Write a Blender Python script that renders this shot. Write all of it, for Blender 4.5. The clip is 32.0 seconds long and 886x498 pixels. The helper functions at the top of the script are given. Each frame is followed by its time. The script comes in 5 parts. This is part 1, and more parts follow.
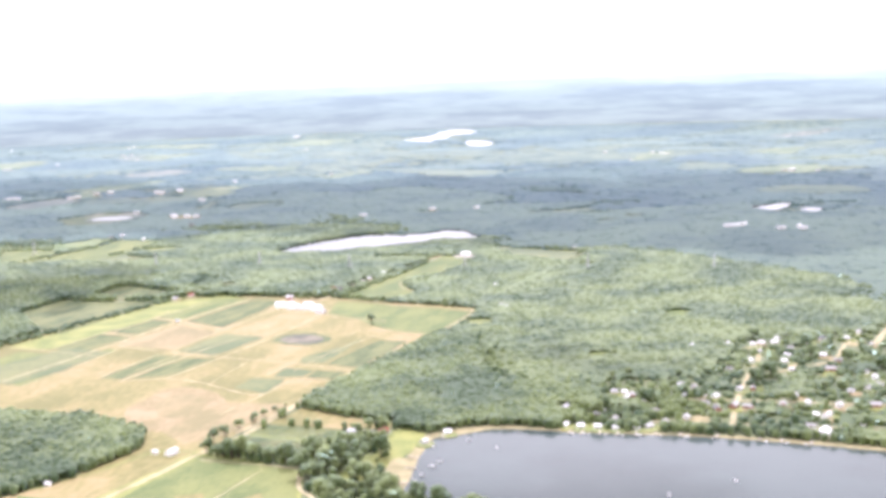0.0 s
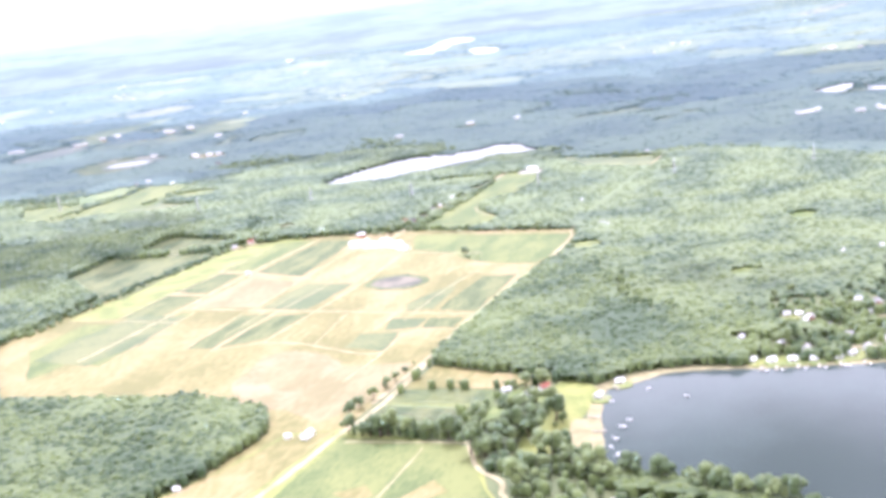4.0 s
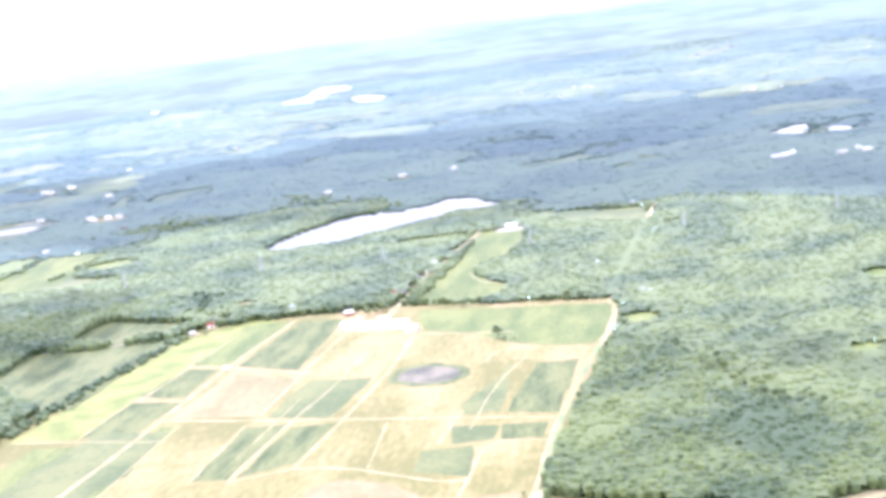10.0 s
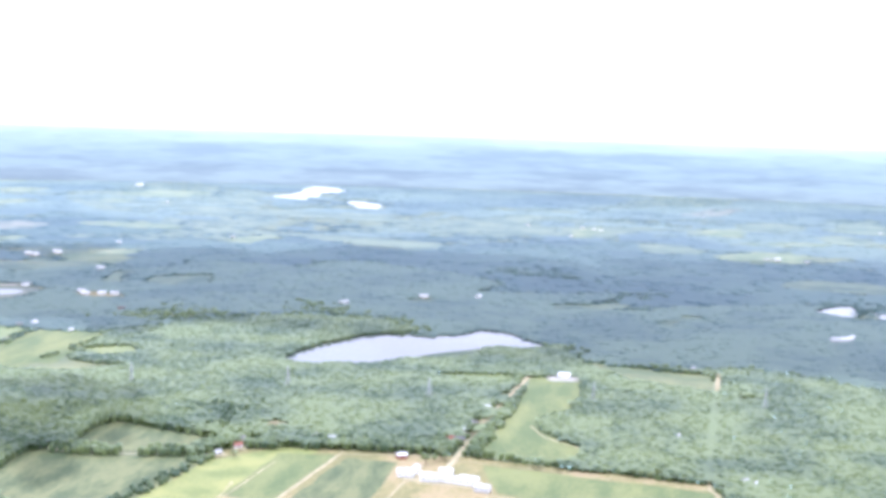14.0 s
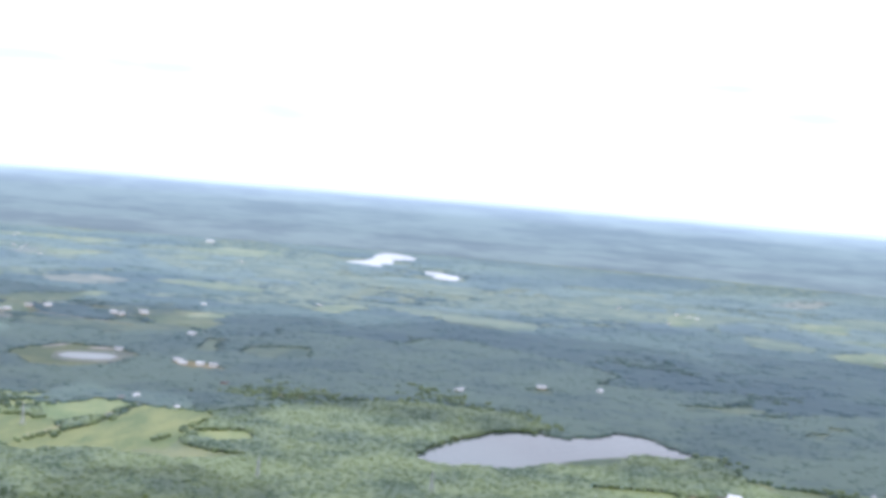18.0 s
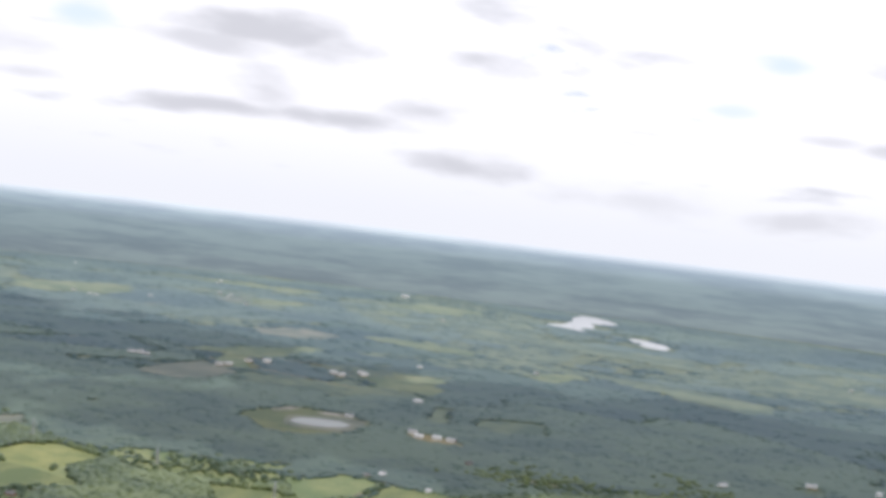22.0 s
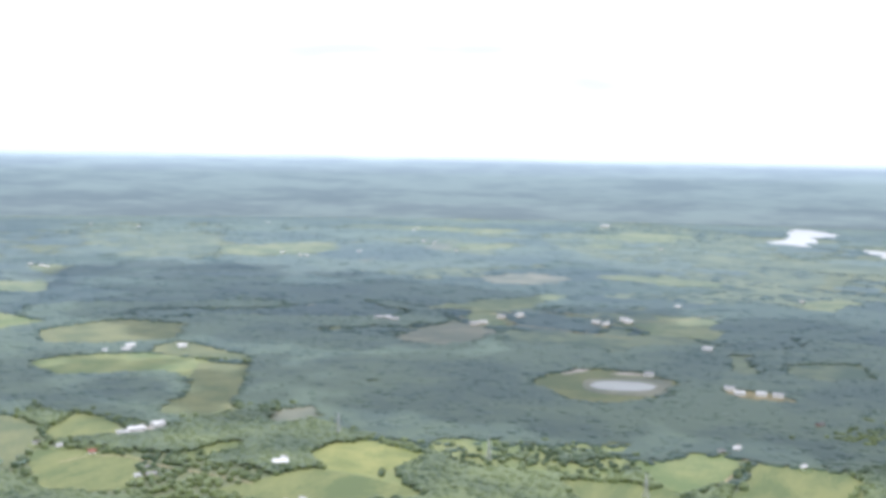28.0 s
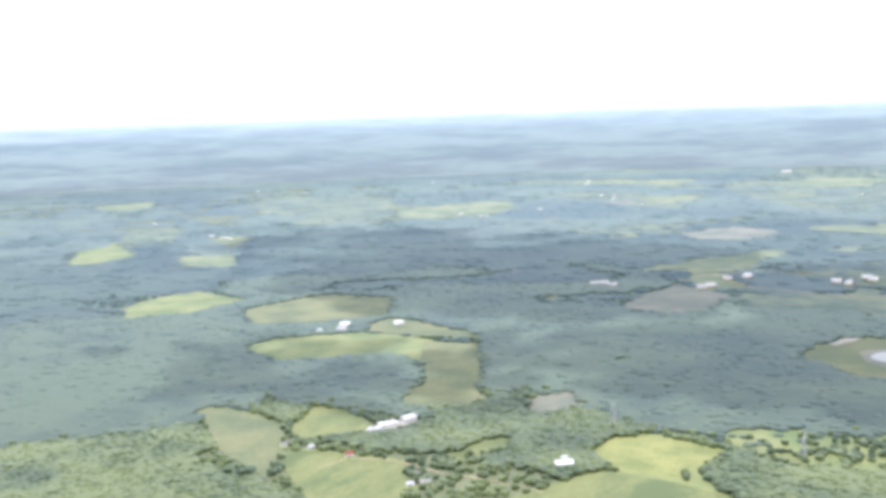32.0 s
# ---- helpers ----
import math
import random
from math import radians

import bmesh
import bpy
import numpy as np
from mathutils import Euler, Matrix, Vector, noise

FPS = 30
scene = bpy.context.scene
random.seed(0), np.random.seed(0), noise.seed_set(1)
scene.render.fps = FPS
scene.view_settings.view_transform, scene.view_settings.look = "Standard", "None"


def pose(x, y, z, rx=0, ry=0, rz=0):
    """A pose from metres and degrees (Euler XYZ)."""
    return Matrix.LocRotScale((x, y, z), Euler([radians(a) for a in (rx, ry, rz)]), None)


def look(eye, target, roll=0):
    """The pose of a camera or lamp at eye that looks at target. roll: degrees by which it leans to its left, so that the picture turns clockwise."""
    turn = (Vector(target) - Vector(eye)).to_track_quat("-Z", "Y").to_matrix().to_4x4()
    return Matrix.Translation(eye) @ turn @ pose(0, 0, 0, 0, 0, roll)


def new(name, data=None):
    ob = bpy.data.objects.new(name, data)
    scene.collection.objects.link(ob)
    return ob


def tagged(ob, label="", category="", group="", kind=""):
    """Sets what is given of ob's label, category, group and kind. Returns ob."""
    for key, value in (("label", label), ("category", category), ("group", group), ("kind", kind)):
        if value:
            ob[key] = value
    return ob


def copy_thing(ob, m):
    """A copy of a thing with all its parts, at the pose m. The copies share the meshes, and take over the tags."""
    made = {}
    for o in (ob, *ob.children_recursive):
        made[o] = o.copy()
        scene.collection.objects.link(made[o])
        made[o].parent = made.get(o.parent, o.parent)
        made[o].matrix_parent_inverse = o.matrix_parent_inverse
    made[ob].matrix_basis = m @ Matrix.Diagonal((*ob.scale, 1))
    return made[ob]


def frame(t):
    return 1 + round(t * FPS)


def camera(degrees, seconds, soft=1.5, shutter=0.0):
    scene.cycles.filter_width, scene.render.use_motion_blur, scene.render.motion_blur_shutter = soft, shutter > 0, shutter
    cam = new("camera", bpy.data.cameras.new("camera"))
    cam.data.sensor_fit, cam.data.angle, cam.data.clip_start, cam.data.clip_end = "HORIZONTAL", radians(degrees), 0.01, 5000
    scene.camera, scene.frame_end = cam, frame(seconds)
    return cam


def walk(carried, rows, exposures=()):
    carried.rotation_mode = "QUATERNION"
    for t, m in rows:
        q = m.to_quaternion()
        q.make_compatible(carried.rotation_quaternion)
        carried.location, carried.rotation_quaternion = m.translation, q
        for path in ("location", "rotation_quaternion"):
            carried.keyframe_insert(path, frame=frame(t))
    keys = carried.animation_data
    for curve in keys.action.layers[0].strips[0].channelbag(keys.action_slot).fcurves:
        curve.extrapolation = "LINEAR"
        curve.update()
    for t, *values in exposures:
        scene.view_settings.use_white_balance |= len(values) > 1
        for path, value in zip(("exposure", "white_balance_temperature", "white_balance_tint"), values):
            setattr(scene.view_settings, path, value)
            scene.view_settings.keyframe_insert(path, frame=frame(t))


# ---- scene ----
EXPOSURES = ((0, 0.48, 6100, 27), (4, 0.8, 5750, 29), (9, 0.84, 5600, 28), (13, 0.58, 5350, 25), (15, 0.28, 5350, 22), (18, -0.22, 5500, 18), (20, -0.56, 5700, 15), (23, -0.78, 6250, 15), (25, -0.78, 6250, 14), (26, -0.6, 5950, 14), (29, -0.12, 5850, 15), (32, 0.18, 5850, 18))
# Flight past a lake, farmland and woods: seconds, eye, yaw, pitch, roll
FLIGHT = (
    (0, 367.1, -223.7, 228.1, 19.29, -8.69, -2.15),
    (0.5, 351.7, -214.6, 228.6, 19.96, -9.34, -3.09),
    (1, 336.2, -205.6, 228.8, 20.27, -9.68, -3.66),
    (1.5, 320.7, -196.6, 228.8, 20.51, -10.90, -4.95),
    (2, 305.6, -187.4, 228.4, 20.56, -12.02, -6.29),
    (2.5, 290.5, -178.1, 228.0, 20.48, -12.78, -7.28),
    (3, 275.1, -168.4, 227.6, 20.10, -13.07, -6.98),
    (3.5, 259.6, -158.6, 227.3, 19.71, -13.28, -7.18),
    (4, 244.0, -148.7, 227.1, 18.97, -12.99, -7.26),
    (4.5, 229.0, -138.6, 227.5, 18.08, -12.64, -7.07),
    (6.5, 174.0, -98.4, 226.9, 15.36, -13.00, -6.91),
    (7, 159.1, -87.4, 226.4, 12.49, -13.53, -5.37),
    (7.5, 143.8, -76.6, 226.2, 11.15, -14.08, -3.89),
    (8, 128.7, -65.1, 226.6, 11.23, -13.55, -3.45),
    (8.5, 114.2, -53.5, 226.6, 11.56, -11.76, -4.43),
    (9, 100.1, -41.8, 226.4, 11.81, -11.94, -5.84),
    (9.5, 86.8, -29.9, 226.6, 11.93, -12.05, -7.45),
    (10, 73.0, -18.4, 226.6, 10.98, -11.60, -7.58),
    (10.5, 58.7, -7.0, 226.7, 10.53, -11.22, -7.17),
    (11, 44.2, 4.5, 226.9, 10.09, -10.85, -5.10),
    (11.5, 29.8, 16.2, 227.1, 9.05, -9.72, -2.91),
    (12, 15.6, 28.1, 227.5, 8.52, -8.77, -0.94),
    (12.5, 1.6, 40.0, 227.6, 8.66, -8.04, -0.46),
    (13, -12.5, 51.9, 227.4, 8.46, -7.36, 0.27),
    (13.5, -26.9, 63.9, 227.3, 8.24, -6.80, 0.67),
    (14, -41.6, 75.9, 227.4, 8.15, -6.07, 1.67),
    (14.5, -56.4, 88.1, 227.9, 8.58, -5.61, 2.05),
    (16.5, -113.3, 133.6, 230.5, 8.52, -4.44, 4.12),
    (17, -127.9, 143.7, 231.1, 9.06, -3.75, 4.32),
    (17.5, -142.2, 153.5, 232.1, 9.75, -3.03, 4.72),
    (18, -156.2, 163.5, 233.3, 10.40, -2.95, 4.80),
    (18.5, -170.1, 173.5, 234.4, 11.27, -2.95, 5.56),
    (19, -184.3, 183.8, 235.1, 11.44, -1.80, 5.24),
    (19.5, -199.0, 193.7, 235.0, 10.88, -1.51, 5.95),
    (20, -214.2, 203.0, 234.7, 12.24, -1.07, 6.25),
    (20.5, -229.4, 212.2, 234.5, 14.05, -1.14, 6.81),
    (21, -244.7, 221.5, 234.6, 15.60, -1.19, 7.66),
    (21.5, -260.4, 231.2, 235.0, 17.20, -1.61, 7.26),
    (22, -276.1, 241.2, 235.4, 18.82, -1.08, 6.81),
    (22.5, -291.6, 250.9, 235.4, 18.84, 0.64, 7.13),
    (23, -307.3, 260.0, 235.4, 19.97, 0.33, 6.02),
    (23.5, -323.0, 268.3, 235.4, 21.02, 0.73, 6.27),
    (24, -338.9, 275.8, 235.5, 22.40, 0.99, 5.48),
    (24.5, -354.9, 282.1, 235.6, 24.08, -0.29, 3.36),
    (25, -370.6, 287.7, 235.9, 24.86, -1.27, 2.08),
    (25.5, -386.2, 292.8, 236.5, 24.25, -3.36, 1.86),
    (26, -401.9, 297.6, 237.1, 25.60, -5.20, -1.33),
    (26.5, -418.0, 302.8, 237.5, 25.69, -5.61, -1.32),
    (28.5, -486.8, 332.8, 238.4, 25.94, -4.98, 1.70),
    (29, -504.5, 339.2, 238.9, 26.76, -5.00, 1.19),
    (29.5, -522.1, 345.4, 239.3, 26.68, -4.88, 1.22),
    (30, -539.7, 351.6, 239.8, 28.23, -5.42, 0.03),
    (30.5, -557.7, 357.7, 240.1, 28.47, -5.82, 0.39),
    (31, -575.7, 364.2, 240.4, 30.17, -6.31, -1.54),
    (31.5, -593.6, 371.0, 240.4, 31.40, -6.89, -1.64),
    (32, -611.9, 377.5, 239.9, 32.36, -7.34, -1.80),
)


def aim(x, y, z, yaw, pitch, roll):
    a, b = radians(yaw), radians(pitch)
    ahead = Vector((-math.sin(a) * math.cos(b), math.cos(a) * math.cos(b), math.sin(b)))
    return look(Vector((x, y, z)), Vector((x, y, z)) + ahead, roll)


cam = camera(41.36, 32.0, soft=4.4)
walk(cam, [(r[0], aim(*r[1:])) for r in FLIGHT], EXPOSURES)

# ---- sky and sun ----
SUN_TO = Vector((-0.45, 0.89, 0)).normalized()
SUN_EL = radians(54)
world = bpy.data.worlds.new("sky")
scene.world = world
world.use_nodes = True
wt = world.node_tree
wn, wl = wt.nodes, wt.links
wn.clear()
w_out = wn.new("ShaderNodeOutputWorld")
w_bg = wn.new("ShaderNodeBackground")
w_sky = wn.new("ShaderNodeTexSky")
w_sky.sky_type, w_sky.sun_disc = "NISHITA", False
w_sky.sun_elevation, w_sky.sun_rotation = SUN_EL, math.atan2(SUN_TO.x, SUN_TO.y)
w_sky.air_density, w_sky.dust_density = 1.0, 0.8
w_co = wn.new("ShaderNodeTexCoord")
w_sep = wn.new("ShaderNodeSeparateXYZ")
wl.new(w_co.outputs["Generated"], w_sep.inputs[0])
# cloud deck: the direction laid onto a flat layer overhead
w_up = wn.new("ShaderNodeMath")
w_up.operation = "MAXIMUM"
w_up.inputs[1].default_value = 0.0
wl.new(w_sep.outputs["Z"], w_up.inputs[0])
w_add = wn.new("ShaderNodeMath")
w_add.inputs[1].default_value = 0.13
wl.new(w_up.outputs[0], w_add.inputs[0])
w_flat = wn.new("ShaderNodeVectorMath")
w_flat.operation = "DIVIDE"
w_comb = wn.new("ShaderNodeCombineXYZ")
for k in range(3):
    wl.new(w_add.outputs[0], w_comb.inputs[k])
wl.new(w_co.outputs["Generated"], w_flat.inputs[0])
wl.new(w_comb.outputs[0], w_flat.inputs[1])
w_noise = wn.new("ShaderNodeTexNoise")
w_noise.inputs["Scale"].default_value, w_noise.inputs["Detail"].default_value = 1.3, 7
w_noise.inputs["Roughness"].default_value = 0.6
wl.new(w_flat.outputs[0], w_noise.inputs["Vector"])
w_cover = wn.new("ShaderNodeMapRange")
w_cover.interpolation_type = "SMOOTHSTEP"
w_cover.inputs["From Min"].default_value, w_cover.inputs["From Max"].default_value = 0.24, 0.38
wl.new(w_noise.outputs["Fac"], w_cover.inputs["Value"])
# grey undersides where the clouds are thickest
w_noise2 = wn.new("ShaderNodeTexNoise")
w_noise2.inputs["Scale"].default_value, w_noise2.inputs["Detail"].default_value = 1.9, 6
wl.new(w_flat.outputs[0], w_noise2.inputs["Vector"])
w_base = wn.new("ShaderNodeValToRGB")
w_base.color_ramp.elements[0].position, w_base.color_ramp.elements[1].position = 0.62, 0.80
w_base.color_ramp.elements[0].color = (12.9, 12.8, 12.7, 1)
w_base.color_ramp.elements[1].color = (7.3, 7.4, 7.7, 1)
wl.new(w_noise2.outputs["Fac"], w_base.inputs["Fac"])
w_mix = wn.new("ShaderNodeMixRGB")
wl.new(w_cover.outputs["Result"], w_mix.inputs["Fac"])
wl.new(w_sky.outputs["Color"], w_mix.inputs["Color1"])
wl.new(w_base.outputs["Color"], w_mix.inputs["Color2"])
# bright haze that thins out above the horizon
w_haze = wn.new("ShaderNodeMapRange")
w_haze.interpolation_type = "SMOOTHSTEP"
w_haze.inputs["From Min"].default_value, w_haze.inputs["From Max"].default_value = 0.10, 0.0
wl.new(w_sep.outputs["Z"], w_haze.inputs["Value"])
w_mix2 = wn.new("ShaderNodeMixRGB")
w_mix2.inputs["Color2"].default_value = (11.0, 11.1, 11.1, 1)
wl.new(w_haze.outputs["Result"], w_mix2.inputs["Fac"])
wl.new(w_mix.outputs["Color"], w_mix2.inputs["Color1"])

# flat grey cloud bases and small blue gaps: azimuth, height, half width, half depth in degrees, weight
GREY_BASES = (
    (-28.6, 8.3, 4.14, 0.94, 1),
    (-17.8, 8.3, 2.76, 0.66, 1),
    (-31.2, 4.5, 3.59, 0.5, 1),
    (-28.2, 5.5, 1.66, 0.99, 0.7),
    (-24.1, 4.6, 3.31, 0.5, 1),
    (-20.5, 5.5, 2.48, 0.72, 0.8),
    (-18.3, 3.0, 2.9, 0.66, 1),
    (-41.2, 6.3, 3.31, 1.1, 0.6),
    (-39.0, 4.8, 3.03, 0.44, 0.6),
    (-2.3, 2.2, 2.76, 0.66, 0.7),
    (-9.8, 2.4, 4.14, 0.66, 0.5),
    (-1.3, 6.0, 1.66, 0.28, 0.6),
    (2.7, 5.8, 2.34, 0.41, 1),
    (6.6, 4.6, 2.48, 0.5, 1),
    (7.4, 6.1, 1.93, 0.72, 0.7),
    (-31.0, 7.5, 3.59, 0.5, 0.8),
    (-30.4, 4.4, 1.38, 0.28, 0.5),
    (-18.0, 2.7, 1.52, 0.33, 0.6),
    (-24.9, 4.4, 1.24, 0.17, 0.5),
)
BLUE_GAPS = (
    (-37.1, 7.9, 1.66, 1.32, 1),
    (-3.6, 9.4, 1.52, 0.47, 1),
    (-5.9, 7.0, 1.38, 0.41, 0.8),
    (-23.0, 12.2, 0.39, 0.61, 0.7),
)
w_rag = wn.new("ShaderNodeTexNoise")
w_rag.inputs["Scale"].default_value, w_rag.inputs["Detail"].default_value = 11.0, 8
w_squash = wn.new("ShaderNodeMapping")
w_squash.inputs["Scale"].default_value = (1.0, 1.0, 3.2)
wl.new(w_co.outputs["Generated"], w_squash.inputs["Vector"])
wl.new(w_squash.outputs[0], w_rag.inputs["Vector"])


def sky_patches(spots):
    """How much of each direction lies in one of the ragged patches."""
    total = None
    for az, el, wide, deep, weight in spots:
        a, e = radians(az), radians(el)
        side = Vector((math.cos(a), -math.sin(a), 0)) / radians(wide)
        up = Vector((-math.sin(a) * math.sin(e), -math.cos(a) * math.sin(e), math.cos(e))) / radians(deep)
        both = wn.new("ShaderNodeCombineXYZ")
        for k, axis in enumerate((side, up)):
            dot = wn.new("ShaderNodeVectorMath")
            dot.operation = "DOT_PRODUCT"
            dot.inputs[1].default_value = axis
            wl.new(w_co.outputs["Generated"], dot.inputs[0])
            wl.new(dot.outputs["Value"], both.inputs[k])
        far = wn.new("ShaderNodeVectorMath")
        far.operation = "LENGTH"
        wl.new(both.outputs[0], far.inputs[0])
        ragged = wn.new("ShaderNodeMath")
        ragged.operation = "MULTIPLY_ADD"
        ragged.inputs[1].default_value = 3.0
        wl.new(w_rag.outputs["Fac"], ragged.inputs[0])
        wl.new(far.outputs["Value"], ragged.inputs[2])
        edge = wn.new("ShaderNodeMapRange")
        edge.interpolation_type = "SMOOTHSTEP"
        edge.inputs["From Min"].default_value, edge.inputs["From Max"].default_value = 2.9, 1.6
        edge.inputs["To Max"].default_value = weight
        wl.new(ragged.outputs[0], edge.inputs["Value"])
        last = edge.outputs["Result"]
        if total is not None:
            most = wn.new("ShaderNodeMath")
            most.operation = "MAXIMUM"
            wl.new(total, most.inputs[0])
            wl.new(last, most.inputs[1])
            last = most.outputs[0]
        total = last
    return total


w_last = w_mix2.outputs["Color"]
for spots, tint in ((GREY_BASES, (8.4, 8.4, 8.5, 1)), (BLUE_GAPS, (9.8, 11.0, 12.0, 1))):
    w_patch = wn.new("ShaderNodeMixRGB")
    w_patch.inputs["Color2"].default_value = tint
    wl.new(sky_patches(spots), w_patch.inputs["Fac"])
    wl.new(w_last, w_patch.inputs["Color1"])
    w_last = w_patch.outputs["Color"]
wl.new(w_last, w_bg.inputs["Color"])
w_bg.inputs["Strength"].default_value = 0.14
wl.new(w_bg.outputs[0], w_out.inputs["Surface"])

sun = new("sun", bpy.data.lights.new("sun", "SUN"))
sun.data.energy, sun.data.angle, sun.data.color = 3.1, radians(0.8), (1.0, 0.96, 0.88)
sun.matrix_world = look((0, 0, 3000), Vector((0, 0, 3000)) - (SUN_TO * math.cos(SUN_EL) + Vector((0, 0, math.sin(SUN_EL)))))


# ---- materials ----
def material(name, dark, light, big=0.02, fine=0.6, rough=0.85, bump=0.3, sheen=0.0, metal=0.0, island=0.0, per_object=0.0, third=None, turn=0.0, stretch=1.0, spec=0.3, bump_dist=0.4, flat=1.0, haze_gloss=0.0, thin=0.0, level=(0.80, 0.97), gloss=(0.58, 0.78, 0.98)):
    """Two-scale procedural surface: broad patches of dark and light, fine grain over them."""
    m = bpy.data.materials.new(name)
    m.use_nodes = True
    nt = m.node_tree
    n, l = nt.nodes, nt.links
    b = n["Principled BSDF"]
    geo = n.new("ShaderNodeNewGeometry")
    mp = n.new("ShaderNodeMapping")
    mp.inputs["Rotation"].default_value[2] = radians(turn)
    mp.inputs["Scale"].default_value = (1.0, 1.0 / stretch, flat)
    l.new(geo.outputs["Position"], mp.inputs["Vector"])
    t1, t2 = n.new("ShaderNodeTexNoise"), n.new("ShaderNodeTexNoise")
    t1.inputs["Scale"].default_value, t1.inputs["Detail"].default_value = big, 5
    t2.inputs["Scale"].default_value, t2.inputs["Detail"].default_value = fine, 4
    l.new(mp.outputs[0], t1.inputs["Vector"])
    l.new(mp.outputs[0], t2.inputs["Vector"])
    add = n.new("ShaderNodeMath")
    add.operation = "MULTIPLY_ADD"
    add.inputs[1].default_value = 0.45
    l.new(t2.outputs["Fac"], add.inputs[0])
    sub = n.new("ShaderNodeMath")
    sub.operation = "ADD"
    sub.inputs[1].default_value = -0.22
    l.new(t1.outputs["Fac"], sub.inputs[0])
    l.new(sub.outputs[0], add.inputs[2])
    last = add.outputs[0]
    if island or per_object:
        if island:
            source = geo.outputs["Random Per Island"]
        else:
            source = n.new("ShaderNodeObjectInfo").outputs["Random"]
        mr = n.new("ShaderNodeMath")
        mr.operation = "MULTIPLY_ADD"
        mr.inputs[1].default_value = island or per_object
        l.new(source, mr.inputs[0])
        off = n.new("ShaderNodeMath")
        off.inputs[1].default_value = -(island or per_object) / 2
        l.new(last, off.inputs[0])
        l.new(off.outputs[0], mr.inputs[2])
        last = mr.outputs[0]
    ramp = n.new("ShaderNodeValToRGB")
    e = ramp.color_ramp.elements
    e[0].position, e[0].color = 0.38, (*dark, 1)
    e[1].position, e[1].color = 0.62, (*light, 1)
    if third:
        x = e.new(0.5)
        x.color = (*third, 1)
    l.new(last, ramp.inputs["Fac"])
    l.new(ramp.outputs["Color"], b.inputs["Base Color"])
    b.inputs["Roughness"].default_value, b.inputs["Metallic"].default_value = rough, metal
    b.inputs["Specular IOR Level"].default_value = spec
    # sheen lightens the surface at low angles in place of haze
    if sheen:
        b.inputs["Sheen Weight"].default_value, b.inputs["Sheen Roughness"].default_value = sheen, 0.5
        b.inputs["Sheen Tint"].default_value = (0.95, 0.98, 1.0, 1)
    if bump:
        bm = n.new("ShaderNodeBump")
        bm.inputs["Strength"].default_value, bm.inputs["Distance"].default_value = bump, bump_dist
        l.new(t2.outputs["Fac"], bm.inputs["Height"])
        l.new(bm.outputs[0], b.inputs["Normal"])
    shader = b.outputs[0]
    if thin:
        # leaves let light through
        tr = n.new("ShaderNodeBsdfTranslucent")
        l.new(ramp.outputs["Color"], tr.inputs["Color"])
        mx = n.new("ShaderNodeMixShader")
        mx.inputs["Fac"].default_value = thin
        l.new(shader, mx.inputs[1])
        l.new(tr.outputs[0], mx.inputs[2])
        shader = mx.outputs[0]
    if haze_gloss:
        # blue-tinted gloss mirroring the sky at low angles, standing in for distance haze
        up = n.new("ShaderNodeCombineXYZ")
        up.inputs[2].default_value = 1.0
        fr = n.new("ShaderNodeFresnel")
        fr.inputs["IOR"].default_value = 1.45
        l.new(up.outputs[0], fr.inputs["Normal"])
        wt_ = n.new("ShaderNodeMath")
        wt_.operation = "MULTIPLY"
        wt_.inputs[1].default_value = haze_gloss
        # the facet's slope limits this gloss, by the level range
        gs = n.new("ShaderNodeSeparateXYZ")
        l.new(geo.outputs["True Normal"], gs.inputs[0])
        lv = n.new("ShaderNodeMapRange")
        lv.interpolation_type = "SMOOTHSTEP"
        lv.inputs["From Min"].default_value, lv.inputs["From Max"].default_value = level
        l.new(gs.outputs["Z"], lv.inputs["Value"])
        both = n.new("ShaderNodeMath")
        both.operation = "MULTIPLY"
        l.new(fr.outputs[0], both.inputs[0])
        l.new(lv.outputs["Result"], both.inputs[1])
        l.new(both.outputs[0], wt_.inputs[0])
        gl = n.new("ShaderNodeBsdfGlossy")
        gl.inputs["Color"].default_value = (*gloss, 1)
        gl.inputs["Roughness"].default_value = 0.3
        l.new(up.outputs[0], gl.inputs["Normal"])
        mx = n.new("ShaderNodeMixShader")
        l.new(wt_.outputs[0], mx.inputs["Fac"])
        l.new(shader, mx.inputs[1])
        l.new(gl.outputs[0], mx.inputs[2])
        shader = mx.outputs[0]
    l.new(shader, n["Material Output"].inputs["Surface"])
    return m


M_GROUND = material("scrub ground", (0.080, 0.108, 0.046), (0.150, 0.165, 0.074), 0.012, 0.05, haze_gloss=0.16, gloss=(0.52, 0.73, 0.97))
M_FOREST = material("mixed woodland leaves", (0.064, 0.106, 0.032), (0.212, 0.264, 0.080), 0.014, 0.30, island=0.15, bump=0.6, sheen=0.3, bump_dist=0.9, haze_gloss=0.15, thin=0.45, level=(-0.6, 0.4), gloss=(0.60, 0.86, 0.90))
# farther woods: distance haze and cloud shade put into cooler, darker leaf colours
M_MIDWOOD = material("middle woodland leaves tinted for haze and shade", (0.030, 0.058, 0.030), (0.090, 0.128, 0.056), 0.006, 0.035, island=0.08, bump=0, sheen=0.25, haze_gloss=0.168, thin=0.35, level=(-0.9, -0.2), gloss=(0.38, 0.73, 0.90))
M_FARWOOD = material("far woodland leaves tinted for haze and shade", (0.017, 0.036, 0.026), (0.062, 0.094, 0.050), 0.0032, 0.016, island=0.04, bump=0, sheen=0.2, haze_gloss=0.175, thin=0.3, level=(-0.9, -0.2), gloss=(0.35, 0.70, 0.92))
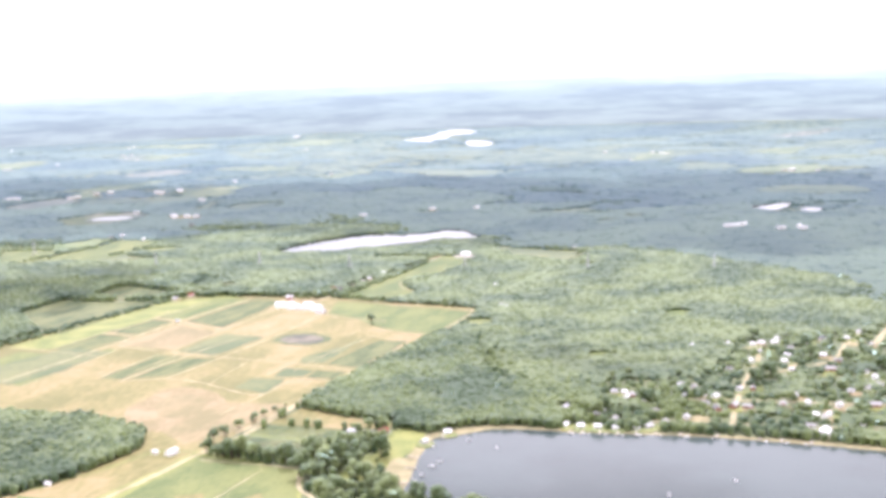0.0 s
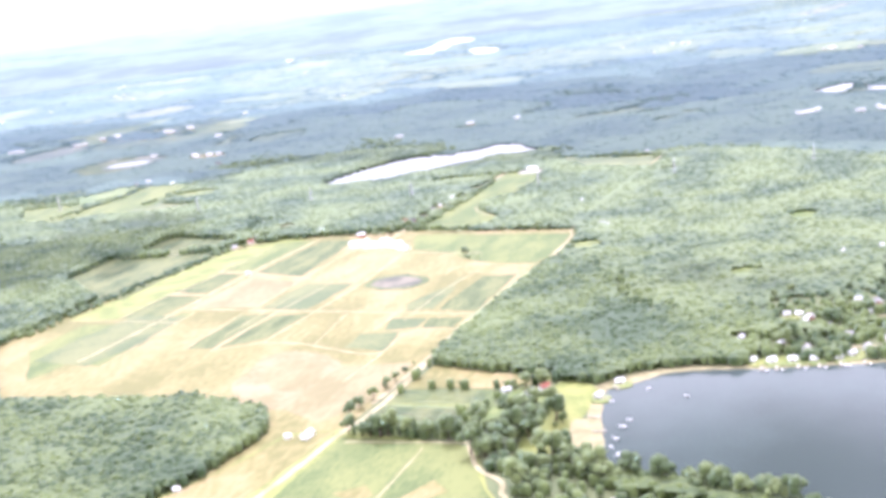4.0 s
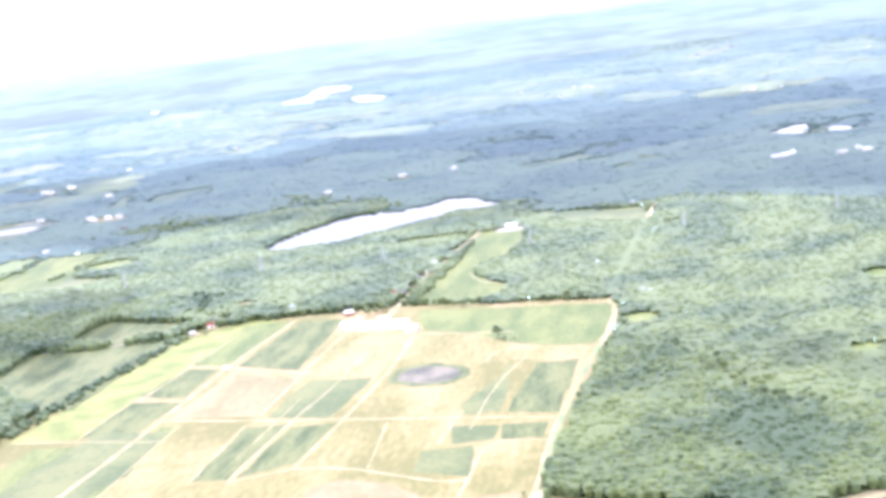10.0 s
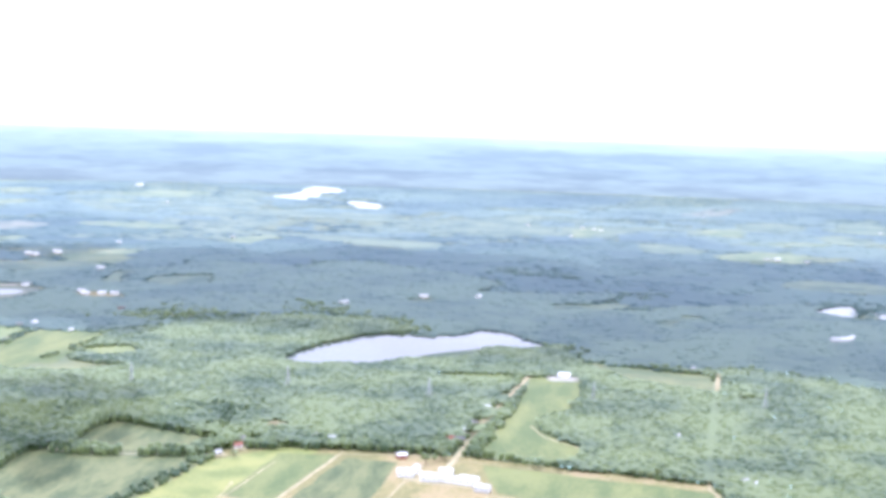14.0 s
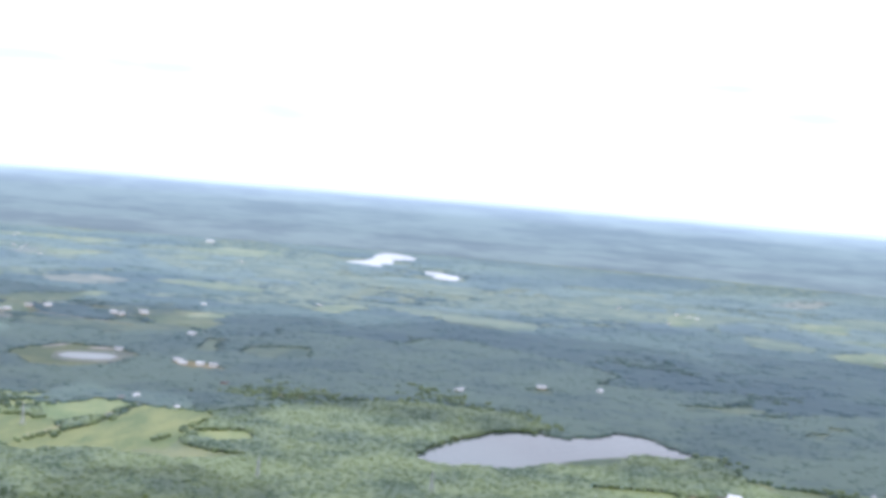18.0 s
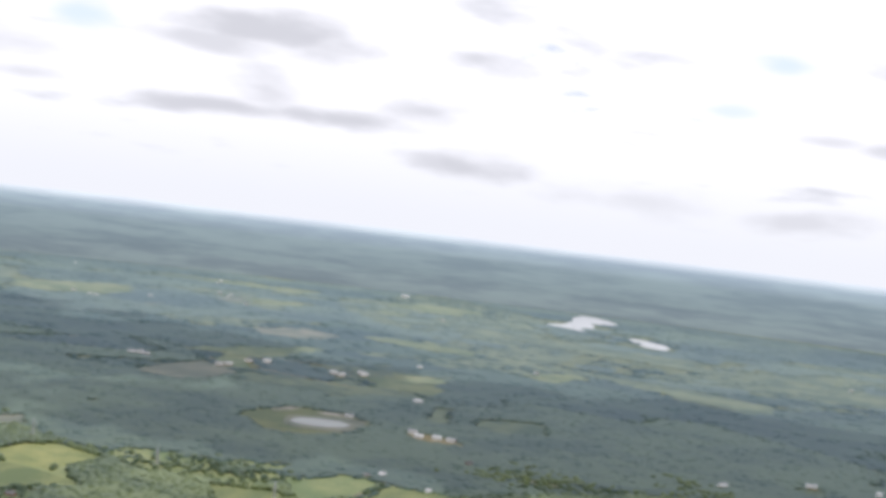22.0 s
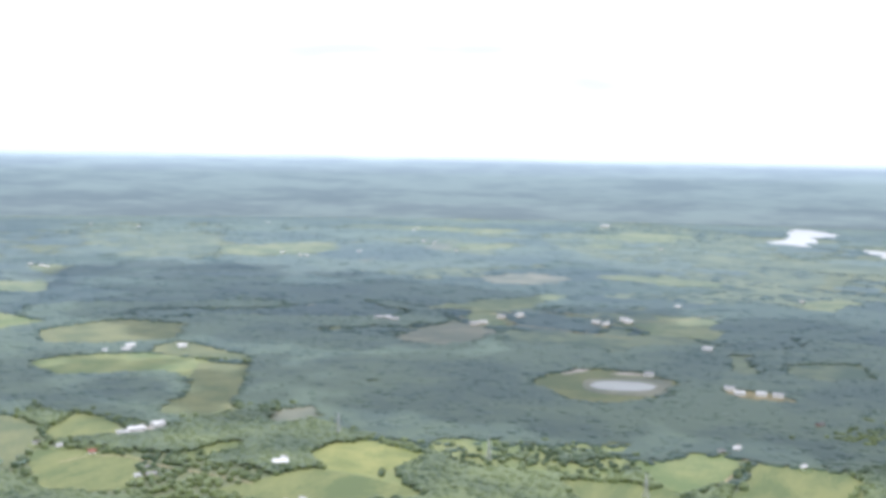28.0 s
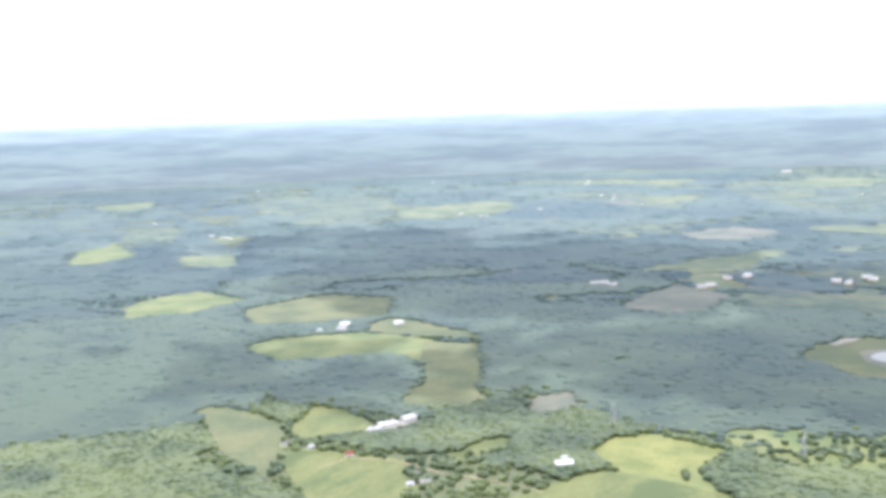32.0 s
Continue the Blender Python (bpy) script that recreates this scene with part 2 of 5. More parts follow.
M_HAZEWOOD = material("hazy far woodland leaves tinted for haze and shade", (0.030, 0.054, 0.044), (0.112, 0.144, 0.080), 0.0022, 0.012, island=0.04, bump=0, sheen=0.2, haze_gloss=0.225, thin=0.3, level=(-0.9, -0.2), gloss=(0.45, 0.74, 0.90))
M_LEAF = material("tree leaves", (0.125, 0.180, 0.062), (0.270, 0.325, 0.118), 0.05, 1.2, per_object=0.3, bump=0.4, sheen=0.6, haze_gloss=0.12, thin=0.5, level=(-0.6, 0.4), gloss=(0.56, 0.86, 0.93))
M_BARK = material("bark", (0.05, 0.04, 0.03), (0.14, 0.11, 0.08), 0.6, 6.0)
M_DRY = material("dry pasture", (0.152, 0.142, 0.050), (0.292, 0.226, 0.116), 0.022, 0.30, haze_gloss=0.08, third=(0.220, 0.190, 0.076), turn=-5, stretch=2.6)
M_PINK = material("pale bare soil", (0.205, 0.172, 0.090), (0.300, 0.236, 0.145), 0.05, 0.3)
M_CROP = material("dark green crop", (0.064, 0.090, 0.037), (0.156, 0.166, 0.070), 0.07, 0.5, haze_gloss=0.05, turn=-5, stretch=4.0)
M_CROP2 = material("mid green crop", (0.090, 0.122, 0.042), (0.176, 0.192, 0.068), 0.04, 0.5, haze_gloss=0.06, turn=-5, stretch=3.0)
M_MEADOW = material("bright meadow", (0.104, 0.146, 0.042), (0.200, 0.218, 0.074), 0.025, 0.3, haze_gloss=0.14)
M_OLIVE = material("olive field", (0.088, 0.112, 0.045), (0.165, 0.172, 0.070), 0.02, 0.25, haze_gloss=0.12)
M_YELLOW = material("sunlit yellow-green grass", (0.142, 0.168, 0.046), (0.245, 0.250, 0.078), 0.04, 0.4, haze_gloss=0.10, third=(0.195, 0.212, 0.062))
# far fields (M_FARFIELD, M_FARBRIGHT, M_FARTAN): haze put into colour and blue gloss
M_FARFIELD = material("far pasture with painted haze", (0.058, 0.088, 0.042), (0.145, 0.168, 0.078), 0.010, 0.04, bump=0, haze_gloss=0.20, gloss=(0.52, 0.73, 0.97))
M_FARBRIGHT = material("bright far pasture with painted haze", (0.100, 0.136, 0.048), (0.195, 0.212, 0.086), 0.010, 0.04, bump=0, haze_gloss=0.18, gloss=(0.48, 0.68, 0.96))
M_TAN = material("tan stubble", (0.185, 0.158, 0.074), (0.285, 0.222, 0.120), 0.03, 0.3, haze_gloss=0.08, turn=-5, stretch=3.0)
M_FARTAN = material("far stubble with painted haze", (0.110, 0.118, 0.072), (0.195, 0.182, 0.115), 0.010, 0.05, bump=0, haze_gloss=0.2, gloss=(0.50, 0.72, 0.96))
M_TRACK = material("sandy track", (0.27, 0.235, 0.135), (0.40, 0.345, 0.220), 0.08, 0.8)
M_GRAVEL = material("white gravel", (0.28, 0.265, 0.23), (0.42, 0.40, 0.36), 0.1, 1.0)
M_SAND = material("shore sand", (0.21, 0.188, 0.100), (0.33, 0.285, 0.165), 0.1, 1.0)
M_WHITE = material("white painted siding", (0.62, 0.62, 0.60), (0.82, 0.82, 0.80), 0.4, 3.0, rough=0.6, per_object=0.3)
M_GREYROOF = material("grey shingle roof", (0.16, 0.16, 0.16), (0.36, 0.35, 0.34), 0.4, 3.0, rough=0.8, per_object=0.6)
M_PALEROOF = material("pale metal roof", (0.42, 0.42, 0.43), (0.72, 0.72, 0.72), 0.3, 2.0, rough=0.45, per_object=0.4)
M_REDROOF = material("rust red metal", (0.22, 0.07, 0.05), (0.36, 0.13, 0.09), 0.4, 3.0, rough=0.6)
M_GLASSY = material("dark window glass", (0.02, 0.025, 0.03), (0.05, 0.06, 0.07), 0.5, 2.0, rough=0.08, bump=0, spec=0.5)
M_DOOR = material("brown door", (0.12, 0.07, 0.04), (0.22, 0.13, 0.08), 0.6, 4.0)
M_BRICK = material("chimney brick", (0.22, 0.11, 0.08), (0.36, 0.20, 0.15), 0.6, 5.0)
M_STEEL = material("galvanised steel", (0.45, 0.46, 0.47), (0.62, 0.63, 0.64), 0.5, 4.0, rough=0.45, metal=0.7, bump=0)
M_HULL = material("white boat hull", (0.70, 0.71, 0.72), (0.85, 0.86, 0.87), 0.5, 3.0, rough=0.25, bump=0, spec=0.5)
M_WOOD = material("weathered dock planks", (0.30, 0.27, 0.22), (0.50, 0.46, 0.40), 0.4, 4.0)


def water(name, tint, rough, wave):
    m = material(name, tint, tuple(c * 1.4 for c in tint), 0.01, wave, rough=rough, bump=0.25, spec=0.5, bump_dist=0.12)
    m.node_tree.nodes["Principled BSDF"].inputs["IOR"].default_value = 1.33
    return m


M_LAKE = water("lake water", (0.044, 0.058, 0.058), 0.10, 0.9)
M_POND = material("shallow muddy pond", (0.095, 0.098, 0.085), (0.21, 0.19, 0.15), 0.06, 0.6, rough=0.75, bump=0.2, spec=0.12)
M_PITWATER = water("pale pit water", (0.19, 0.21, 0.21), 0.3, 0.6)
# the far lakes' bright sky reflection is put into this pale base colour
M_FARLAKE = material("far lake water with painted sky reflection", (0.40, 0.42, 0.44), (0.52, 0.53, 0.55), 0.01, 0.3, rough=0.35, bump=0.1, spec=0.4, bump_dist=0.1)


# backdrop hills standing in for farther land; haze painted as glow, brighter upward
M_FAR = material("glowing haze backdrop hills", (0.035, 0.052, 0.052), (0.095, 0.125, 0.110), 0.0030, 0.012, sheen=0.3, flat=12.0)
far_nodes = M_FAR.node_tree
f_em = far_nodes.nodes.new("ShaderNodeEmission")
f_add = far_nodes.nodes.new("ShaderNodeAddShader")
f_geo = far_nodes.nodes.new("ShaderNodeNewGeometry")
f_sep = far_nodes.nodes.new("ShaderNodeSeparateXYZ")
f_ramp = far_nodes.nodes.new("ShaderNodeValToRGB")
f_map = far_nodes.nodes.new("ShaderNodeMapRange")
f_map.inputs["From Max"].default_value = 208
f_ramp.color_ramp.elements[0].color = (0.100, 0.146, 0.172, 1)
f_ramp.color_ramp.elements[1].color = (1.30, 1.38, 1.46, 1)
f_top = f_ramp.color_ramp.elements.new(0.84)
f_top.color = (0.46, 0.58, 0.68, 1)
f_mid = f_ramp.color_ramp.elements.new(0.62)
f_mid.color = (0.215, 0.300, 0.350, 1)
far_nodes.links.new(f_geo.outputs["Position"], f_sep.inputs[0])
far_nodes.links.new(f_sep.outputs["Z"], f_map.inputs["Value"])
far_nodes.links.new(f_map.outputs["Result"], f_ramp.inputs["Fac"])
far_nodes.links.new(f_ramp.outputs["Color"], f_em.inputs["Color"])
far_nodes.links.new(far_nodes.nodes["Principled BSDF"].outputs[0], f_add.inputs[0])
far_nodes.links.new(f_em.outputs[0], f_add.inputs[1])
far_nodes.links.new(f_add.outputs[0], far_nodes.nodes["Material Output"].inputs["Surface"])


# ---- mesh helpers ----
RNG = random.Random(7)


def part(name, bm, mat, parent=None, label=""):
    me = bpy.data.meshes.new(name)
    bm.to_mesh(me)
    bm.free()
    me.materials.append(mat)
    ob = new(name, me)
    if parent is not None:
        ob.parent = parent
    if label:
        ob["label"] = label
    return ob


def box(bm, x0, x1, y0, y1, z0, z1):
    v = [bm.verts.new((x, y, z)) for z in (z0, z1) for x, y in ((x0, y0), (x1, y0), (x1, y1), (x0, y1))]
    for q in ((3, 2, 1, 0), (4, 5, 6, 7), (0, 1, 5, 4), (1, 2, 6, 5), (2, 3, 7, 6), (3, 0, 4, 7)):
        bm.faces.new([v[i] for i in q])


def beam(bm, a, b, w):
    """A square bar from a to b."""
    a, b = Vector(a), Vector(b)
    d = (b - a).normalized()
    s = d.cross(Vector((0.3, 0.1, 1))).normalized() * w / 2
    u = d.cross(s).normalized() * w / 2
    v = [bm.verts.new(p + q) for p in (a, b) for q in (s + u, s - u, -s - u, -s + u)]
    for q in ((0, 1, 2, 3), (7, 6, 5, 4), (0, 4, 5, 1), (1, 5, 6, 2), (2, 6, 7, 3), (3, 7, 4, 0)):
        bm.faces.new([v[i] for i in q])


def rounded(corners, times=2, keep=0.22):
    """Corner cutting, for natural outlines."""
    p = [Vector(c) for c in corners]
    for _ in range(times):
        q = []
        for a, b in zip(p, p[1:] + p[:1]):
            q += [a.lerp(b, keep), a.lerp(b, 1 - keep)]
        p = q
    return p


def fringed(p, step, amount):
    """Cuts long edges into steps and shakes them sideways."""
    q = []
    for a, b in zip(p, p[1:] + p[:1]):
        n = max(1, int((b - a).length / step))
        q += [a.lerp(b, i / n) + Vector((RNG.uniform(-amount, amount), RNG.uniform(-amount, amount))) for i in range(n)]
    return q


def untangled(corners):
    """The corners in order round their middle, where the outline given crosses itself."""
    c = [Vector(p) for p in corners]

    def turns(a, b, d):
        return (b.x - a.x) * (d.y - a.y) - (b.y - a.y) * (d.x - a.x)

    n = len(c)
    for i in range(n):
        for j in range(i + 2, n):
            if (j + 1) % n != i:
                a, b, d, e = c[i], c[(i + 1) % n], c[j], c[(j + 1) % n]
                if turns(a, b, d) * turns(a, b, e) < 0 and turns(d, e, a) * turns(d, e, b) < 0:
                    mid = sum(c, Vector((0, 0))) / n
                    return sorted(c, key=lambda p: math.atan2(p.y - mid.y, p.x - mid.x))
    return c


CLEAR = []
THIN = []
COUNT = [0]


def slab(name, corners, mat, top=0.4, smooth=1, step=14.0, shake=0.8, label="", category="field", kind="structure", clear=True):
    """A low patch of ground cover with an uneven edge."""
    corners = untangled(corners)
    p = rounded(corners, smooth) if smooth else [Vector(c) for c in corners]
    p = fringed(p, step, shake)
    if sum(a.x * b.y - b.x * a.y for a, b in zip(p, p[1:] + p[:1])) < 0:
        p.reverse()
    COUNT[0] += 1
    top = 0.12 + 0.0015 * COUNT[0]
    bm = bmesh.new()
    low = [bm.verts.new((v.x, v.y, -0.2)) for v in p]
    high = [bm.verts.new((v.x, v.y, top)) for v in p]
    bm.faces.new(high)
    for i in range(len(p)):
        j = (i + 1) % len(p)
        bm.faces.new((low[i], low[j], high[j], high[i]))
    bmesh.ops.triangulate(bm, faces=[f for f in bm.faces if len(f.verts) > 4])
    if clear:
        CLEAR.append(np.array([(v.x, v.y) for v in p]))
    return tagged(part(name, bm, mat), label, category, kind=kind)


ROADS = []


def strip(name, points, width, mat, top=0.7, shake=0.35, label="", category="track", clear=True):
    """A road or track along a bent line, with worn edges."""
    p = [Vector(c) for c in points]
    if len(p) > 2:
        q = [p[0]]
        for a, b, c in zip(p, p[1:], p[2:]):
            q += [a.lerp(b, 0.75), b.lerp(c, 0.25)]
        p = q + [p[-1]]
    q = []
    for a, b in zip(p, p[1:]):
        n = max(1, int((b - a).length / 9))
        q += [a.lerp(b, i / n) for i in range(n)]
    p = q + [p[-1]]
    COUNT[0] += 1
    top = 0.24 + 0.0015 * COUNT[0]
    bm = bmesh.new()
    rows = []
    for i, c in enumerate(p):
        d = (p[min(i + 1, len(p) - 1)] - p[max(i - 1, 0)]).normalized()
        s = Vector((-d.y, d.x))
        wl_, wr_ = width / 2 + RNG.uniform(-shake, shake), width / 2 + RNG.uniform(-shake, shake)
        a, b = c + s * wl_, c - s * wr_
        rows.append([bm.verts.new((a.x, a.y, 0)), bm.verts.new((a.x, a.y, top)), bm.verts.new((b.x, b.y, top)), bm.verts.new((b.x, b.y, 0))])
    for r, t in zip(rows, rows[1:]):
        for k in range(3):
            bm.faces.new((r[k], t[k], t[k + 1], r[k + 1]))
    bm.normal_update()
    if clear:
        ROADS.append((np.array([(v.x, v.y) for v in p]), width / 2 + 2.0))
    return tagged(part(name, bm, mat), label, category, kind="structure")


# ---- ground, hills and water ----
MID = Vector((-110.0, 75.0))


def disc(name, radii, heights, mat, label, category, count=128, rough=0.0):
    bm = bmesh.new()
    rings = []
    for r, h in zip(radii, heights):
        rings.append([bm.verts.new((MID.x + r * math.sin(a), MID.y + r * math.cos(a), h * (1 + rough * noise.noise((math.sin(a) * 6, math.cos(a) * 6, r * 0.002))))) for a in (math.tau * i / count for i in range(count))])
    if radii[0] < 100:
        bm.faces.new(rings[0])
    for a, b in zip(rings, rings[1:]):
        for i in range(count):
            j = (i + 1) % count
            bm.faces.new((a[i], b[i], b[j], a[j]))
    bmesh.ops.recalc_face_normals(bm, faces=bm.faces)
    if sum(f.normal.z for f in bm.faces) < 0:
        bmesh.ops.reverse_faces(bm, faces=bm.faces)
    return tagged(part(name, bm, mat), label, category, kind="structure")


disc("ground", (50, 400, 900, 1500, 2400, 3300, 4250), (0,) * 7, M_GROUND, "scrubby green ground reaching to the far hills", "ground")
# added ring that closes the view; its haze is emission in M_FAR
disc("backdrop", (4150, 4250, 4350, 4430, 4500, 4560), (-4, 45, 106, 156, 206, 150), M_FAR, "glowing backdrop hills with painted blue haze along the horizon", "hills", 256, 0.04)

slab("shore", [(112, 446), (122, 457), (142, 473), (172, 479), (200, 478), (240, 481), (300, 487), (350, 486), (400, 483), (520, 445), (566, 380), (500, 312), (400, 294), (300, 292), (233, 303), (194, 320), (160, 328), (146, 334), (131, 346), (127, 372), (119, 405), (115, 430)], M_SAND, 0.15, 1, 6, 1.0, "strip of pale sandy lake shore with dry grass", "shore")
slab("water_1", [(122, 443), (134, 449), (153, 468), (174, 472), (198, 472), (236, 475), (270, 480), (304, 481), (340, 480), (389, 476), (440, 468), (520, 440), (560, 380), (500, 320), (400, 300), (300, 298), (233, 308), (194, 325), (160, 333), (146, 340), (137, 348), (135, 368), (127, 403)], M_LAKE, 0.25, 2, 6, 0.7, "calm dark grey lake water beside the village", "lake")
slab("water_2", [(-352, 1152), (-327, 1235), (-289, 1306), (-262, 1312), (-235, 1300), (-203, 1322), (-180, 1368), (-146, 1345), (-99, 1288), (-111, 1262), (-152, 1264), (-186, 1240), (-220, 1203), (-250, 1150), (-290, 1138), (-325, 1124)], M_LAKE, 0.25, 2, 14, 2.5, "pale grey lake among woods, reflecting the sky", "lake")
slab("water_3", [(214, 1632), (238, 1620), (248, 1598), (272, 1603), (287, 1672), (268, 1708), (252, 1672), (232, 1659)], M_LAKE, 0.25, 2, 14, 2.5, "small pale lake in dark woods", "lake")
slab("water_4", [(299, 1659), (294, 1603), (316, 1569), (337, 1586), (332, 1618), (316, 1650)], M_LAKE, 0.25, 2, 14, 2.5, "small pale lake in dark woods", "lake")
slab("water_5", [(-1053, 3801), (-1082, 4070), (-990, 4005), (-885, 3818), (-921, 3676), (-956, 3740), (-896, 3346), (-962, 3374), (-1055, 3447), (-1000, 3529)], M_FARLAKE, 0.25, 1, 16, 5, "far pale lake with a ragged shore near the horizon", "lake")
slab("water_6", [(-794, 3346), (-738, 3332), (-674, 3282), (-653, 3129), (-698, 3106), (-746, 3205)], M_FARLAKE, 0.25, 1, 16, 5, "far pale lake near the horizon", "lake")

# bare banks round the smaller lakes
for cx, cy, rx, ry in ((-975, 3560, 120, 90), (-700, 3130, 90, 60), (-225, 1240, 60, 60)):
    CLEAR.append(np.array([(cx + rx * math.cos(a), cy + ry * math.sin(a)) for a in (math.tau * i / 16 for i in range(16))]))

# ---- the estate of fields ----
slab("field", [(-352, 540), (-338, 718), (-303, 836), (-226, 855), (-177, 856), (-130, 858), (31, 831), (38, 776), (22, 644), (6, 511), (-2, 440), (-9, 379), (-21, 300), (-66, 296), (-50, 384), (-66, 412), (-143, 438), (-179, 430), (-258, 424), (-330, 505)], M_DRY, 0.2, 0, 20, 1.0, "wide dry pasture, straw yellow and pale green, cut by sandy tracks", "field")


def field(corners, mat, words, name="field", smooth=0, step=14):
    """One block of crop, grass or soil, which keeps the woods away; broad far farmland keeps some trees."""
    if words.startswith(("far pale", "far strip", "broad far")):
        THIN.append((np.array(corners), 0.3))
        return slab(name, corners, mat, 0.4, 1, 30, 12.0, words, "field", clear=False)
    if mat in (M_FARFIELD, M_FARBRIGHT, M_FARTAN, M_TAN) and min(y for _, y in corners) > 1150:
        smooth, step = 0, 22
    return slab(name, corners, mat, 0.4, smooth, step, 1.2 if step < 20 else 8.0, words, "soil" if name == "bare_soil" else "field")


def lane(points, width, mat, words):
    return strip("track", points, width * 0.72, mat, label=words, category="track")


# blocks of crop and dry grass in the estate
field([(-334, 604), (-300, 810), (-261, 854), (-234, 850), (-255, 799), (-266, 737), (-280, 667), (-287, 605), (-309, 602)], M_YELLOW, "bright yellow-green meadow along the hedgerow")
field([(-315, 530), (-310, 591), (-255, 591), (-259, 509), (-271, 467)], M_CROP2, "green crop block along a straight track")
field([(-286, 607), (-279, 667), (-242, 660), (-252, 597)], M_CROP, "dark green crop block along a straight track")
field([(-279, 677), (-268, 733), (-241, 726), (-243, 668)], M_CROP, "dark green crop block along a straight track")
field([(-267, 741), (-260, 837), (-220, 843), (-236, 734)], M_CROP2, "greyish green crop block near the farm")
field([(-252, 501), (-238, 615), (-225, 614), (-231, 495)], M_CROP2, "green strip between two straight tracks")
field([(-232, 497), (-224, 615), (-181, 609), (-185, 529), (-201, 514)], M_DRY, "tan stubble with faint mowing lines")
field([(-238, 629), (-227, 714), (-170, 691), (-176, 623)], M_TAN, "tan stubble between crop strips")
field([(-228, 730), (-213, 837), (-177, 835), (-179, 710)], M_CROP, "dark mottled crop block between sandy tracks")
field([(-171, 619), (-163, 687), (-120, 682), (-126, 637), (-130, 613)], M_OLIVE, "mottled olive crop strip in the dry pasture")
field([(-183, 527), (-180, 604), (-154, 605), (-164, 529)], M_CROP, "mottled dark green crop strip")
field([(-159, 529), (-150, 600), (-123, 602), (-131, 545)], M_CROP, "mottled dark green crop strip")
field([(-23, 602), (-20, 638), (-14, 688), (13, 689), (6, 595)], M_CROP, "dark green rectangular crop beside the woods")
field([(-64, 551), (-30, 556), (-32, 515), (-63, 523)], M_OLIVE, "mottled brown-green plot beside the track")
field([(-24, 583), (2, 584), (1, 561), (-23, 561)], M_CROP, "dark green strip beside the woods")
field([(-52, 585), (-26, 583), (-26, 561), (-49, 558)], M_OLIVE, "mottled olive plot by a track")
field([(-53, 619), (-35, 662), (-31, 695), (-27, 639), (-27, 604), (-48, 602)], M_OLIVE, "mottled olive rough grass beside the crop")
field([(-120, 842), (30, 817), (32, 755), (19, 719), (-29, 731), (-77, 773), (-105, 784)], M_CROP2, "long pale green meadow below the treeline")
field([(-37, 560), (3, 554), (2, 511), (-30, 509)], M_DRY, "yellow-green grass by the woods")
field([(-94, 604), (-72, 600), (-69, 531), (-88, 532)], M_DRY, "paler dry plot between tracks")
field([(-112, 481), (-114, 513), (-96, 519), (-70, 511), (-49, 489), (-38, 459), (-35, 429), (-65, 413), (-94, 430), (-112, 455)], M_PINK, "pale pinkish bare soil in the pasture", "bare_soil", 2)
field([(-98, 467), (-100, 499), (-80, 503), (-57, 479), (-54, 450), (-73, 441)], M_TAN, "duller middle of the bare patch", "bare_soil", 2)
field([(-246, 442), (-228, 505), (-160, 486), (-119, 449), (-138, 426), (-200, 430)], M_DRY, "tan stubble above the wood")
field([(-58, 417), (-52, 486), (-2, 494), (-11, 420), (-28, 396)], M_TAN, "tan mown grass beside the road")
field([(-295, 509), (-291, 558), (-276, 611), (-228, 607), (-227, 541), (-244, 495)], M_OLIVE, "dull olive grass strip")
slab("pond_bank", [(-110, 680), (-104, 700), (-84, 706), (-58, 692), (-54, 672), (-68, 656), (-90, 658), (-106, 668)], M_CROP, 0.5, 2, 8, 0.6, "dark reedy bank of a field pond", "bank")
slab("water_7", [(-103, 681), (-99, 694), (-84, 699), (-64, 688), (-60, 674), (-70, 663), (-88, 664), (-101, 672)], M_POND, 0.7, 2, 8, 0.5, "shallow grey pond in the pasture", "pond")

# farm yard and tracks
slab("farm_yard", [(-168, 798), (-168, 818), (-158, 820), (-143, 816), (-122, 803), (-108, 792), (-108, 784), (-128, 790), (-152, 793)], M_TRACK, 0.85, 1, 6, 0.8, "pale gravel farm yard", "yard")
# tracks of the estate
lane([(-256, 504), (-252, 526), (-243, 619), (-236, 723), (-218, 852)], 3.4, M_TRACK, "pale sandy farm track")
lane([(-162, 523), (-158, 565), (-153, 610), (-142, 672), (-137, 739)], 1.8, M_TRACK, "pale sandy farm track")
lane([(-130, 537), (-121, 602), (-111, 686), (-110, 749), (-110, 779)], 2.2, M_TRACK, "pale sandy farm track")
lane([(-177, 621), (-173, 694), (-169, 761), (-163, 808)], 2.0, M_TRACK, "pale sandy farm track")
lane([(-286, 604), (-282, 658), (-272, 691), (-266, 737), (-257, 816)], 1.4, M_TRACK, "pale sandy farm track")
lane([(-334, 604), (-292, 600), (-247, 593), (-225, 590)], 1.8, M_TRACK, "pale sandy farm track")
lane([(-282, 670), (-243, 662)], 1.6, M_TRACK, "pale sandy farm track")
lane([(-270, 736), (-241, 730), (-191, 710), (-163, 700)], 1.6, M_TRACK, "pale sandy farm track")
lane([(-241, 627), (-201, 619), (-123, 608), (-72, 601), (-37, 596), (6, 589)], 2.6, M_TRACK, "pale sandy farm track")
lane([(-130, 537), (-101, 535), (-72, 521), (-51, 511), (-36, 509), (-32, 513)], 2.6, M_TRACK, "pale sandy farm track")
lane([(-32, 513), (-30, 560), (3, 557)], 1.8, M_TRACK, "pale sandy farm track")
lane([(-216, 846), (-177, 851), (-166, 854)], 2.2, M_TRACK, "pale sandy farm track")
lane([(-109, 778), (-76, 768), (-37, 763)], 2.4, M_TRACK, "pale sandy farm track")
